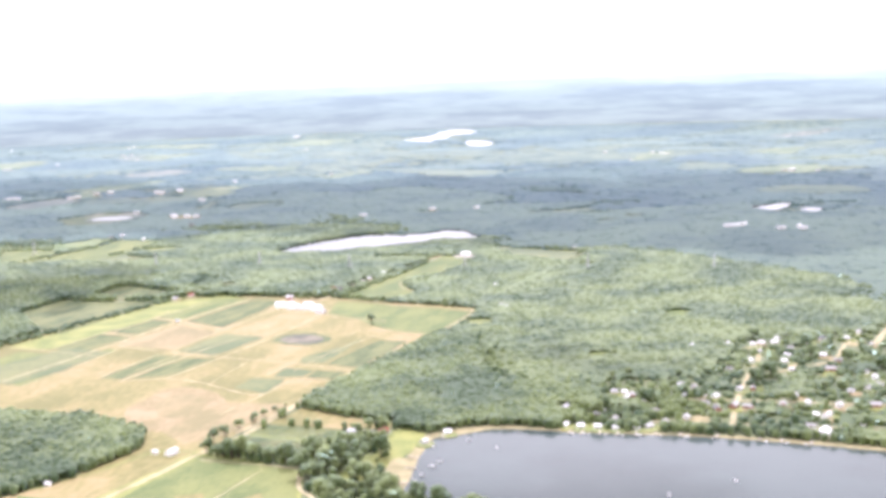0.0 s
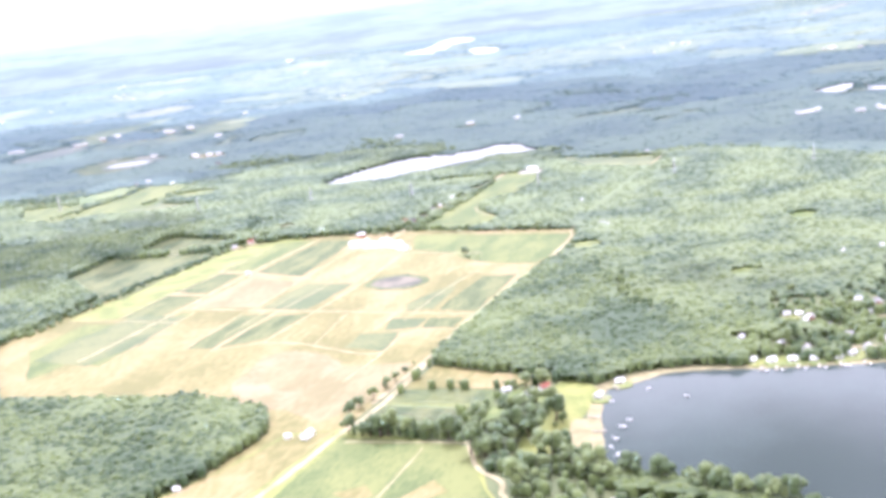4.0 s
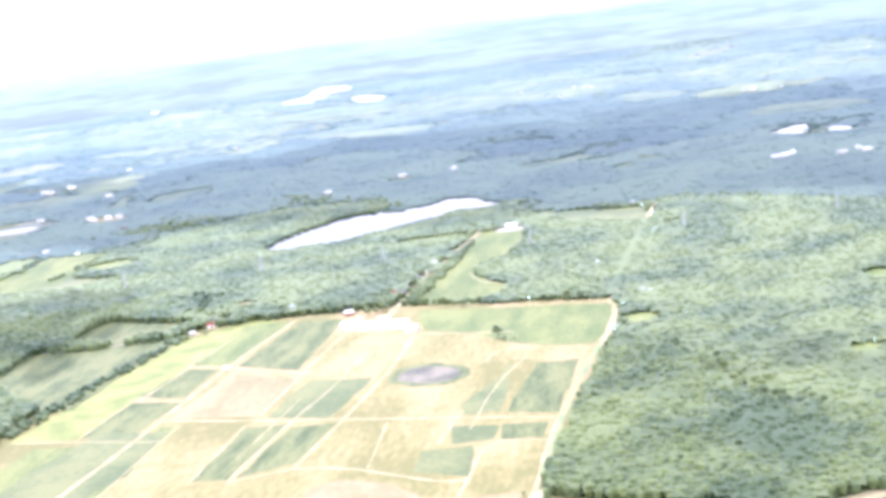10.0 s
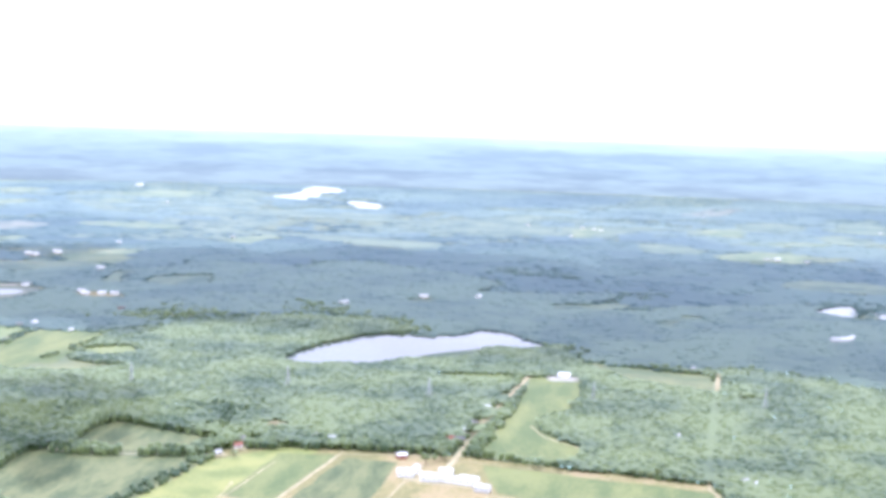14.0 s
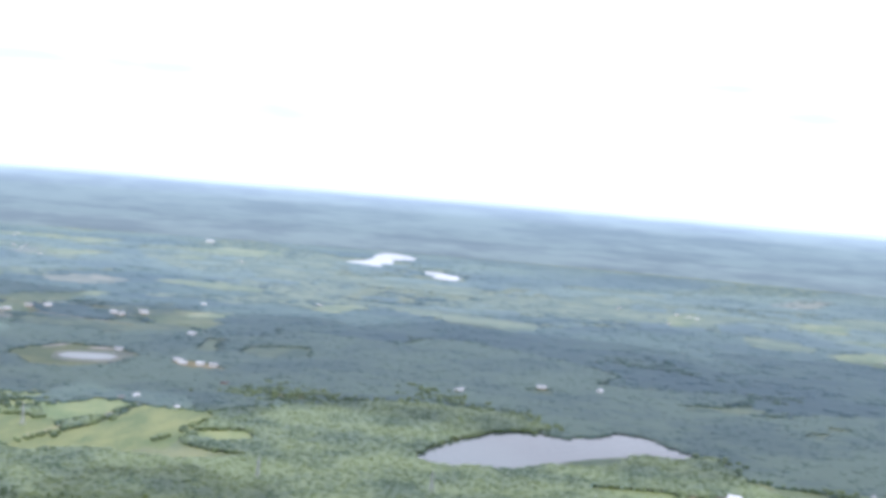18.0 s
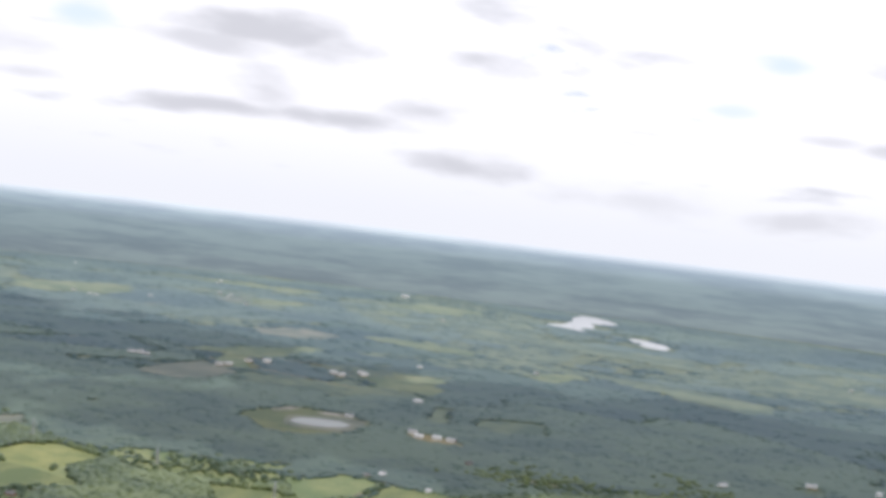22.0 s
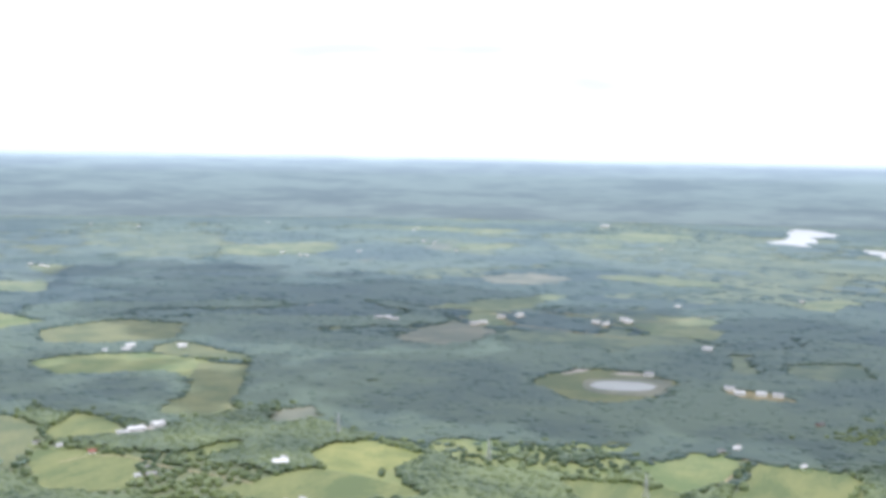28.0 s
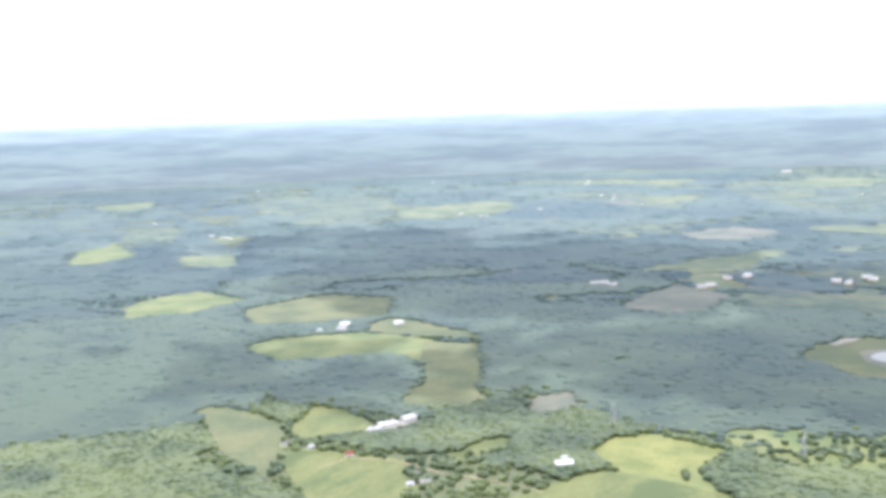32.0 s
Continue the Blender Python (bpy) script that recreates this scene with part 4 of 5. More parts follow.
# ---- woods ----
def inside(p, poly):
    x, y = p[:, 0], p[:, 1]
    r = np.zeros(len(p), bool)
    for (x0, y0), (x1, y1) in zip(poly, np.roll(poly, -1, 0)):
        if y0 != y1:
            r ^= ((y0 > y) != (y1 > y)) & (x < (x1 - x0) * (y - y0) / (y1 - y0) + x0)
    return r


def wooded(p, rng, margin=1.0):
    """Which points stand in the woods: outside all clearings, water and roads."""
    ok = np.ones(len(p), bool)
    for poly in CLEAR:
        lo, hi = poly.min(0), poly.max(0)
        near = ok & (p > lo).all(1) & (p < hi).all(1)
        ok[near] &= ~inside(p[near], poly)
    for line, half in ROADS:
        for a, b in zip(line, line[1:]):
            d = b - a
            t = np.clip(((p - a) @ d) / (d @ d), 0, 1)
            ok &= np.hypot(*(p - a - t[:, None] * d).T) > half * margin
    for poly, keep in THIN:
        ok &= ~inside(p, poly) | (rng.random(len(p)) < keep)
    return ok


def depth(p):
    """How far from the line of flight."""
    a, d = np.array((367.0, -224.0)), np.array((-979.0, 602.0))
    t = np.clip(((p - a) @ d) / (d @ d), 0, 1)
    return np.hypot(*(p - a - t[:, None] * d).T)


def in_country(p):
    """The stretch of country that the flight looks over."""
    x, y = p[:, 0], p[:, 1]
    return (x < 450 + 0.12 * (y - 400)) & (x > -700 - 1.55 * (y - 300)) & (y > np.where(x > -130, 285, 270 - 0.50 * (x + 130)))


def lumps(rng, many, level, squash):
    """Verts and faces of one crown: a main mass and smaller side masses, all uneven."""
    verts, faces = [], []
    for k in range(many):
        bm = bmesh.new()
        bmesh.ops.create_icosphere(bm, subdivisions=level if k == 0 else 1, radius=1.0)
        bm.verts.ensure_lookup_table()
        c = np.array([v.co[:] for v in bm.verts])
        f = [[v.index for v in g.verts] for g in bm.faces if g.calc_center_median().z > -0.55]
        bm.free()
        c = c * (1 + rng.uniform(-0.2, 0.2, (len(c), 1))) + rng.uniform(-0.06, 0.06, c.shape)
        if k:
            a = rng.uniform(0, math.tau)
            c = c * rng.uniform(0.38, 0.6) + (0.62 * math.cos(a), 0.62 * math.sin(a), rng.uniform(-0.15, 0.7))
        c[:, 2] *= squash
        faces += [[i + sum(len(v) for v in verts) for i in g] for g in f]
        verts.append(c)
    return np.concatenate(verts), np.array(faces)


def canopy(inner, rng, cell, height):
    """The closed leaf roof under the single crowns, cell by cell where the woods stand."""
    lo, hi = inner.min(0), inner.max(0)
    nx, ny = int((hi[0] - lo[0]) / cell) + 2, int((hi[1] - lo[1]) / cell) + 2
    held = np.zeros((nx, ny), int)
    at = ((inner - lo) / cell).astype(int)
    np.add.at(held, (at[:, 0], at[:, 1]), 1)
    wide = np.pad(held, 1)
    near = sum(wide[1 + a:1 + a + nx, 1 + b:1 + b + ny] for a in (-1, 0, 1) for b in (-1, 0, 1))
    full = near >= 0.58 * np.median(near[held > 0])
    z = height * rng.uniform(0.85, 1.15, (nx + 1, ny + 1))
    gx, gy = np.meshgrid(np.arange(nx + 1), np.arange(ny + 1), indexing="ij")
    v = np.stack([lo[0] + cell * (gx + rng.uniform(-0.2, 0.2, gx.shape)), lo[1] + cell * (gy + rng.uniform(-0.2, 0.2, gx.shape)), z], -1).reshape(-1, 3)
    i, j = np.nonzero(full)
    a, b, c, d = i * (ny + 1) + j, (i + 1) * (ny + 1) + j, (i + 1) * (ny + 1) + j + 1, i * (ny + 1) + j + 1
    return v, np.concatenate([np.stack([a, b, c], -1), np.stack([a, c, d], -1)])


def joined(name, places, size, tall, lift, shapes, mat, rng, label, category, smooth=False, cell=0.0, rise=0.5):
    """One mesh of many crowns."""
    vs, fs, at = [], [], 0
    kind = rng.integers(len(shapes), size=len(places))
    for k, (v, f) in enumerate(shapes):
        p = places[kind == k]
        n = len(p)
        if not n:
            continue
        a = rng.uniform(0, math.tau, n)
        s = size * rng.uniform(0.7, 1.3, n)
        h = tall * rng.uniform(0.84, 1.18, n)
        x = p[:, :1] + s[:, None] * (np.cos(a)[:, None] * v[None, :, 0] - np.sin(a)[:, None] * v[None, :, 1])
        y = p[:, 1:2] + s[:, None] * (np.sin(a)[:, None] * v[None, :, 0] + np.cos(a)[:, None] * v[None, :, 1])
        z = h[:, None] * np.where(v[:, 2] > 0, lift + (1 - lift) * v[:, 2], np.maximum(lift * (1 + 1.7 * v[:, 2]), 0.02))[None]
        vs.append(np.stack([x, y, z], -1).reshape(-1, 3))
        fs.append((f[None] + at + (np.arange(n) * len(v))[:, None, None]).reshape(-1, 3))
        at += n * len(v)
    if cell:
        v, f = canopy(places, rng, cell, tall * (lift + rise * (1 - lift)))
        vs.append(v)
        fs.append(f + at)
    vs, fs = np.concatenate(vs), np.concatenate(fs)
    me = bpy.data.meshes.new(name)
    me.vertices.add(len(vs))
    me.vertices.foreach_set("co", vs.ravel())
    me.loops.add(fs.size)
    me.loops.foreach_set("vertex_index", fs.ravel().astype(np.int32))
    me.polygons.add(len(fs))
    me.polygons.foreach_set("loop_start", np.arange(0, fs.size, 3, dtype=np.int32))
    me.update(calc_edges=True)
    me.polygons.foreach_set("use_smooth", np.full(len(fs), smooth))
    me.materials.append(mat)
    return tagged(new(name, me), label, category, kind="stuff")


def scatter(rng, x0, x1, y0, y1, gap):
    gx, gy = np.meshgrid(np.arange(x0, x1, gap), np.arange(y0, y1, gap))
    p = np.stack([gx.ravel(), gy.ravel()], -1)
    return p + rng.uniform(-0.48 * gap, 0.48 * gap, p.shape)


# ---- single trees ----
def tree(seed, height, spread):
    """A broadleaf tree: tapered trunk, limbs and a crown of uneven leaf clumps."""
    rng = random.Random(seed)
    root = new("tree")
    bm = bmesh.new()
    rings = []
    for k in range(4):
        z, r = height * 0.6 * k / 3, 0.26 * (1 - 0.22 * k) * height / 7
        rings.append([bm.verts.new((r * math.cos(a) + 0.05 * k * rng.uniform(-1, 1), r * math.sin(a), z - 0.1)) for a in (math.tau * i / 6 for i in range(6))])
    for a, b in zip(rings, rings[1:]):
        for i in range(6):
            bm.faces.new((a[i], a[(i + 1) % 6], b[(i + 1) % 6], b[i]))
    part("trunk", bm, M_BARK, root)
    for k in range(3):
        a = math.tau * k / 3 + rng.uniform(-0.4, 0.4)
        bm = bmesh.new()
        beam(bm, (0, 0, height * 0.34), (spread * 0.62 * math.cos(a), spread * 0.62 * math.sin(a), height * rng.uniform(0.55, 0.7)), 0.12)
        part("limb", bm, M_BARK, root)
    # leaf clumps: small bent blades all through the crown, thickest towards its outside
    bm = bmesh.new()
    lobes = [(rng.uniform(0, math.tau), rng.uniform(-0.6, 1), rng.uniform(0.25, 0.7), rng.uniform(0.36, 0.56)) for _ in range(9)]
    for a, u, w, size in lobes:
        got = bmesh.ops.create_icosphere(bm, subdivisions=2, radius=spread * size * 0.86)
        c = Vector((spread * w * math.cos(a), spread * w * math.sin(a), height * (0.64 + 0.22 * u)))
        for v in got["verts"]:
            v.co = v.co * rng.uniform(0.84, 1.14) + c
    for k in range(420):
        a, u, w, size = lobes[k % 9]
        c = Vector((spread * w * math.cos(a), spread * w * math.sin(a), height * (0.64 + 0.22 * u)))
        d = Vector((rng.gauss(0, 1), rng.gauss(0, 1), rng.gauss(0, 1))).normalized()
        p = c + Vector((d.x, d.y, d.z * 0.85)) * spread * size * rng.uniform(0.6, 1.05)
        n = (d + Vector((rng.uniform(-0.6, 0.6), rng.uniform(-0.6, 0.6), rng.uniform(0.0, 0.9)))).normalized()
        e = n.cross(Vector((0.31, 0.52, 0.8))).normalized() * spread * rng.uniform(0.10, 0.19)
        f = n.cross(e).normalized() * spread * rng.uniform(0.10, 0.19)
        v = [bm.verts.new(q) for q in (p + e, p + f + n * 0.05, p - e, p - f + n * 0.05)]
        bm.faces.new(v[:3])
        bm.faces.new((v[0], v[2], v[3]))
    part("crown", bm, M_LEAF, root)
    return tagged(root, "green broadleaf tree with an uneven rounded crown", "tree", "single trees")


def conifer(seed, height, spread):
    rng = random.Random(seed)
    root = new("tree")
    bm = bmesh.new()
    beam(bm, (0, 0, -0.1), (0, 0, height * 0.9), 0.3)
    part("trunk", bm, M_BARK, root)
    bm = bmesh.new()
    for k in range(7):
        z, r = height * (0.12 + 0.12 * k), spread * (1 - k / 7.6)
        top = bm.verts.new((rng.uniform(-0.1, 0.1), 0, z + height * 0.26))
        rim = [bm.verts.new((r * rng.uniform(0.7, 1.15) * math.cos(a), r * rng.uniform(0.7, 1.15) * math.sin(a), z + rng.uniform(-0.3, 0.2))) for a in (math.tau * i / 9 for i in range(9))]
        for i in range(9):
            bm.faces.new((rim[i], rim[(i + 1) % 9], top))
    part("crown", bm, M_LEAF, root)
    return tagged(root, "dark green conifer with drooping layered branches", "tree", "single trees")


TREES = [tree(1, 6.5, 2.5), tree(2, 5.4, 2.2), tree(3, 7.4, 2.7), tree(4, 4.6, 2.1), conifer(5, 7.0, 1.5)]
tree_rng = random.Random(11)
first_use = set()


def plant(x, y, size=1.0, kinds=(0, 1, 2, 3)):
    t = TREES[tree_rng.choice(kinds)]
    m = pose(x, y, 0.1, 0, 0, tree_rng.uniform(0, 360)) @ Matrix.Scale(size * tree_rng.uniform(0.8, 1.2), 4)
    if t.name not in first_use:
        first_use.add(t.name)
        t.matrix_basis = m
        return t
    return copy_thing(t, m)


def row_of_trees(a, b, count, wobble, size=1.0, kinds=(0, 1, 2, 3)):
    for i in range(count):
        f = (i + tree_rng.uniform(0.1, 0.9)) / count
        plant(a[0] + (b[0] - a[0]) * f + tree_rng.uniform(-wobble, wobble), a[1] + (b[1] - a[1]) * f + tree_rng.uniform(-wobble, wobble), size, kinds)


row_of_trees((-5, 380), (58, 376), 22, 2.2, 1.25, (0, 2, 4))          # hedge below the crop plot
row_of_trees((-12, 400), (-1, 492), 10, 1.2, 0.8)                      # along the field track
row_of_trees((-100, 846), (28, 837), 16, 2.0, 0.7)                    # treeline above the pasture
row_of_trees((-141, 905), (-124, 1120), 14, 2.0, 0.7)                 # beside the farm road
row_of_trees((150, 333), (232, 306), 34, 3.5, 1.15)                   # southern lake shore
row_of_trees((112, 352), (150, 322), 14, 6.0, 1.35)
row_of_trees((78, 352), (96, 385), 16, 9.0, 1.4)
row_of_trees((70, 385), (92, 415), 14, 8.0, 1.3)
row_of_trees((100, 322), (118, 340), 14, 8.0, 1.4)                    # among the lake houses
row_of_trees((64, 446), (92, 450), 7, 3.0, 1.2)
row_of_trees((106, 418), (108, 360), 8, 3.0, 1.2)
for x, y in ((-46, 751), (-40, 741), (-34, 744), (-153, 842), (-150, 850), (-146, 846), (-158, 836), (-300, 818), (-286, 820), (-262, 846)):
    plant(x, y, 0.75)
for k in range(44):                                                   # village gardens
    x, y = tree_rng.uniform(205, 395), tree_rng.uniform(494, 760)
    if y < 640 or x > 290:
        plant(x, y, 1.25)


# ---- houses and barns ----
def gabled(name, length, width, wall, rise, wall_mat, roof_mat, label, category, group, windows=2, chimney=True, big_door=False):
    root = new(name)
    x, y = length / 2, width / 2
    bm = bmesh.new()
    low = [bm.verts.new(p) for p in ((-x, -y, -1.0), (x, -y, -1.0), (x, y, -1.0), (-x, y, -1.0))]
    top = [bm.verts.new(p) for p in ((-x, -y, wall), (x, -y, wall), (x, y, wall), (-x, y, wall))]
    r0, r1 = bm.verts.new((-x, 0, wall + rise)), bm.verts.new((x, 0, wall + rise))
    bm.faces.new((low[0], low[1], top[1], top[0]))
    bm.faces.new((low[2], low[3], top[3], top[2]))
    bm.faces.new((low[1], low[2], top[2], r1, top[1]))
    bm.faces.new((low[3], low[0], top[0], r0, top[3]))
    part("wall", bm, wall_mat, root)
    lip, t = 0.35, 0.16
    for side in (-1, 1):
        bm = bmesh.new()
        e = y + lip
        drop = wall - rise * lip / y
        quad = [(-x - lip, side * e, drop), (x + lip, side * e, drop), (x + lip, 0, wall + rise), (-x - lip, 0, wall + rise)]
        a = [bm.verts.new((p[0], p[1], p[2] + 0.02)) for p in quad]
        b = [bm.verts.new((p[0], p[1], p[2] + 0.02 + t)) for p in quad]
        bm.faces.new(a)
        bm.faces.new(b)
        for i in range(4):
            bm.faces.new((a[i], a[(i + 1) % 4], b[(i + 1) % 4], b[i]))
        bmesh.ops.recalc_face_normals(bm, faces=bm.faces)
        part("roof", bm, roof_mat, root)
    bm = bmesh.new()
    if big_door:
        box(bm, x, x + 0.06, -width * 0.2, width * 0.2, 0, wall * 0.85)
    else:
        box(bm, -0.45, 0.45, -y - 0.06, -y, 0, min(1.9, wall * 0.9))
    part("door", bm, M_DOOR, root)
    for k in range(windows):
        u = -x + length * (k + 0.5) / windows
        for side in (-1, 1):
            if side < 0 and abs(u) < 0.9 and not big_door:
                continue
            bm = bmesh.new()
            z0, z1 = wall * 0.4, wall * 0.85
            for a0, a1, b0, b1 in ((u - 0.48, u - 0.38, z0, z1), (u + 0.38, u + 0.48, z0, z1), (u - 0.38, u + 0.38, z0, z0 + 0.1), (u - 0.38, u + 0.38, z1 - 0.1, z1)):
                box(bm, a0, a1, side * y - 0.05, side * y + 0.07, b0, b1)
            frame_ = part("window", bm, M_HULL, root)
            bm = bmesh.new()
            box(bm, u - 0.38, u + 0.38, side * y - 0.03, side * y + 0.03, z0 + 0.1, z1 - 0.1)
            part("pane", bm, M_GLASSY, frame_, "dark window glass")
    if chimney:
        bm = bmesh.new()
        box(bm, x * 0.4, x * 0.4 + 0.5, 0.2, 0.7, wall + rise * 0.4, wall + rise + 0.6)
        part("chimney", bm, M_BRICK, root)
    return tagged(root, label, category, group)


HOUSES = [
    gabled("house", 7.0, 4.6, 2.2, 1.5, M_WHITE, M_GREYROOF, "white-sided lake house with a grey shingle roof", "house", "houses", 3),
    gabled("house", 5.6, 4.2, 2.1, 1.3, M_WHITE, M_PALEROOF, "small white cottage with a pale metal roof", "house", "houses", 2),
    gabled("house", 8.6, 5.0, 2.4, 1.7, M_BRICK, M_GREYROOF, "brick house with a weathered grey roof", "house", "houses", 3),
    gabled("house", 6.2, 4.4, 2.2, 1.6, M_WHITE, M_REDROOF, "white house with a rust red roof", "house", "houses", 3),
]
BARNS = [
    gabled("barn", 18.0, 6.0, 3.0, 1.6, M_WHITE, M_PALEROOF, "long white barn with a pale metal roof", "barn", "barns", 6, False, True),
    gabled("barn", 11.0, 6.0, 3.0, 1.6, M_WHITE, M_PALEROOF, "white farm shed with a pale metal roof", "barn", "barns", 3, False, True),
    gabled("barn", 10.0, 6.0, 3.2, 2.2, M_REDROOF, M_PALEROOF, "red-sided barn with a pale metal roof", "barn", "barns", 3, False, True),
    gabled("barn", 24.0, 11.0, 4.5, 2.4, M_WHITE, M_PALEROOF, "large white far-off shed with a pale roof", "barn", "barns", 5, False, True),
]
home_rng = random.Random(4)
placed = set()


def put(kind, x, y, turn, size=1.0, lawn=None, z=0.55):
    m = pose(x, y, z, 0, 0, turn) @ Matrix.Scale(size, 4)
    if lawn:
        c, s, r = math.cos(radians(turn)), math.sin(radians(turn)), 5.4 * size
        x, y = x + 1.5, y - 3.0
        slab("lawn", [(x + c * u - s * v, y + s * u + c * v) for u, v in ((-r, -r), (r * 1.2, -r * 0.9), (r, r), (-r * 1.1, r * 0.8))], lawn, 0.5, 1, 6, 0.5, "pale worn lawn round a house", "lawn")
    if kind.name not in placed:
        placed.add(kind.name)
        kind.matrix_basis = m
        return kind
    return copy_thing(kind, m)


# the lake village
for x, y in ((293, 712), (309, 707), (339, 735), (328, 664), (355, 643), (308, 594), (339, 574), (357, 551), (352, 504), (276, 553), (241, 538), (372, 741)):
    slab("lawn", [(x - 5, y - 7), (x + 4, y - 6), (x + 5, y + 5), (x - 3, y + 7)], home_rng.choice((M_SAND, M_YELLOW, M_SAND)), 0.5, 1, 4, 0.8, "pale dry lot beside the village houses", "lawn")
for x, y in ((215, 516), (221, 565), (228, 556), (239, 541), (248, 523), (262, 566), (267, 582), (275, 570), (278, 549), (287, 537), (297, 546), (297, 588), (306, 591), (306, 546), (296, 723), (303, 701), (299, 668), (313, 746), (329, 648), (323, 673), (337, 740), (348, 753), (356, 654), (361, 681), (350, 696), (367, 757), (376, 779), (385, 739), (381, 652), (386, 636), (335, 581), (343, 562), (357, 539), (363, 561), (347, 511), (385, 565), (328, 553), (285, 643), (226, 500), (258, 500)):
    put(home_rng.choice(HOUSES[:3]), x, y, home_rng.uniform(-20, 20) + home_rng.choice((0, 90)), home_rng.uniform(0.8, 1.1), home_rng.choice((M_MEADOW, M_TAN, M_CROP2, M_YELLOW)))
put(BARNS[1], 355, 497, 80, 1.0, M_TAN)
for k in range(12):
    x, y = home_rng.uniform(270, 400), home_rng.uniform(500, 770)
    put(home_rng.choice(HOUSES[:2]), x, y, home_rng.uniform(-20, 20) + home_rng.choice((0, 90)), home_rng.uniform(0.75, 1.0), home_rng.choice((M_MEADOW, M_CROP2, M_TAN)))
for x, y in ((198, 483), (208, 482), (219, 483), (230, 484), (243, 486), (250, 491), (212, 509), (214, 565), (225, 552), (189, 521), (256, 592), (283, 566), (249, 709), (276, 721)):
    put(HOUSES[1], x, y, home_rng.uniform(0, 90), home_rng.uniform(0.8, 1.0), home_rng.choice((M_MEADOW, M_YELLOW)))
# farmstead and cabins by the western shore
for x, y, k in ((68, 440, 1), (82, 437, 0), (89, 443, 3), (91, 401, 1), (126, 353, 1), (121, 431, 1), (128, 296, 0), (150, 305, 1), (129, 452, 1)):
    put(HOUSES[k], x, y, home_rng.uniform(0, 90), 0.95, M_MEADOW)
put(BARNS[1], -25, 377, 80, 0.7)
put(HOUSES[1], -36, 376, 10, 0.7)
put(HOUSES[1], -66, 311, 10, 0.7)
put(HOUSES[1], -235, 725, 10, 0.7)
# the white farm
for x, y, turn, k, size in ((-166, 806, 10, 1, 1.0), (-161, 817, 95, 1, 0.8), (-150, 800, 5, 1, 1.0), (-137, 800, -5, 0, 0.8), (-124, 798, -10, 1, 1.1), (-114, 786, -10, 1, 0.9), (-176, 845, 20, 2, 0.7), (-141, 816, 0, 1, 0.8)):
    put(BARNS[k], x, y, turn, size, None, 0.55)
for x, y, k in ((-142, 925, 1), (-139, 950, 0), (-134, 1000, 1), (-294, 861, 0), (-291, 843, 3), (-299, 824, 1), (-246, 881, 0), (-233, 878, 1), (-150, 896, 3), (-143, 897, 2), (-137, 964, 1), (-424, 842, 1), (15, 945, 1), (42, 1205, 1), (52, 842, 1), (58, 836, 1)):
    put(HOUSES[k], x, y, home_rng.uniform(0, 90), 0.95, M_SAND)
put(BARNS[1], -78, 1134, 0, 1.0, None, 0.55)
# houses in the western country
for x, y, k in ((-1139, 994, 0), (-1118, 996, 1), (-1083, 994, 3), (-1019, 979, 0), (-1012, 962, 1), (-1005, 968, 2), (-949, 1052, 1), (-888, 960, 0), (-881, 972, 1), (-834, 962, 2), (-654, 1252, 1), (-663, 1238, 0), (-598, 1224, 1), (-607, 1372, 2), (-1372, 1330, 1), (-654, 1256, 1)):
    put(HOUSES[k], x, y, home_rng.uniform(0, 90), 0.95, M_MEADOW)
put(BARNS[0], -1102, 1066, 62, 1.0, None, 0.55)
put(BARNS[1], -1096, 1086, 70, 1.0, None, 0.55)
put(BARNS[1], -1102, 1050, 30, 0.8, None, 0.55)
put(BARNS[1], -943, 1038, 40, 1.0)
for x, y, turn in ((-1366, 1366, 50), (-1354, 1345, 50), (-1316, 1396, 30), (-696, 1467, 0), (-677, 1474, 10), (-661, 1476, 0), (-710, 1485, 0), (-800, 1512, 20)):
    put(BARNS[1], x, y, turn, 0.9, None, 0.55)
put(HOUSES[1], -654, 1254, 20, 1.1)
# far buildings, white against the woods
for x, y in ((210, 1408), (220, 1412), (230, 1426), (282, 1391), (304, 1412), (310, 1392), (-281, 1582), (-211, 1602), (-368, 1496), (-1225, 1720), (-1234, 1714), (-1209, 1712), (-1102, 1736), (-1095, 1750), (-1095, 1812), (-1078, 1838), (-966, 1836), (-940, 1880), (-783, 1702), (-950, 1829), (-929, 1864)):
    put(BARNS[1], x, y, home_rng.uniform(0, 90), 1.0, M_TAN)
for x, y in ((256, 2243), (240, 2248), (307, 2234), (-106, 2765), (-80, 2735), (-64, 2712), (-124, 2544), (-232, 2787), (-758, 2234), (202, 3288), (588, 2956), (-912, 2062), (-1726, 2885), (-1700, 2820), (-1756, 2882), (-1789, 2404), (-1868, 2432), (-1804, 2403), (-1750, 2557), (-1947, 3202), (-2077, 1948), (-2054, 1938), (-2111, 1955), (-2391, 2087), (-2420, 3187), (-1977, 3275), (-1206, 3038), (-2754, 2818), (-2584, 2814), (-1584, 2703)):
    put(BARNS[3], x, y, home_rng.uniform(0, 90), 0.62, M_TAN)
put(BARNS[3], -1560, 3700, 30, 1.6)


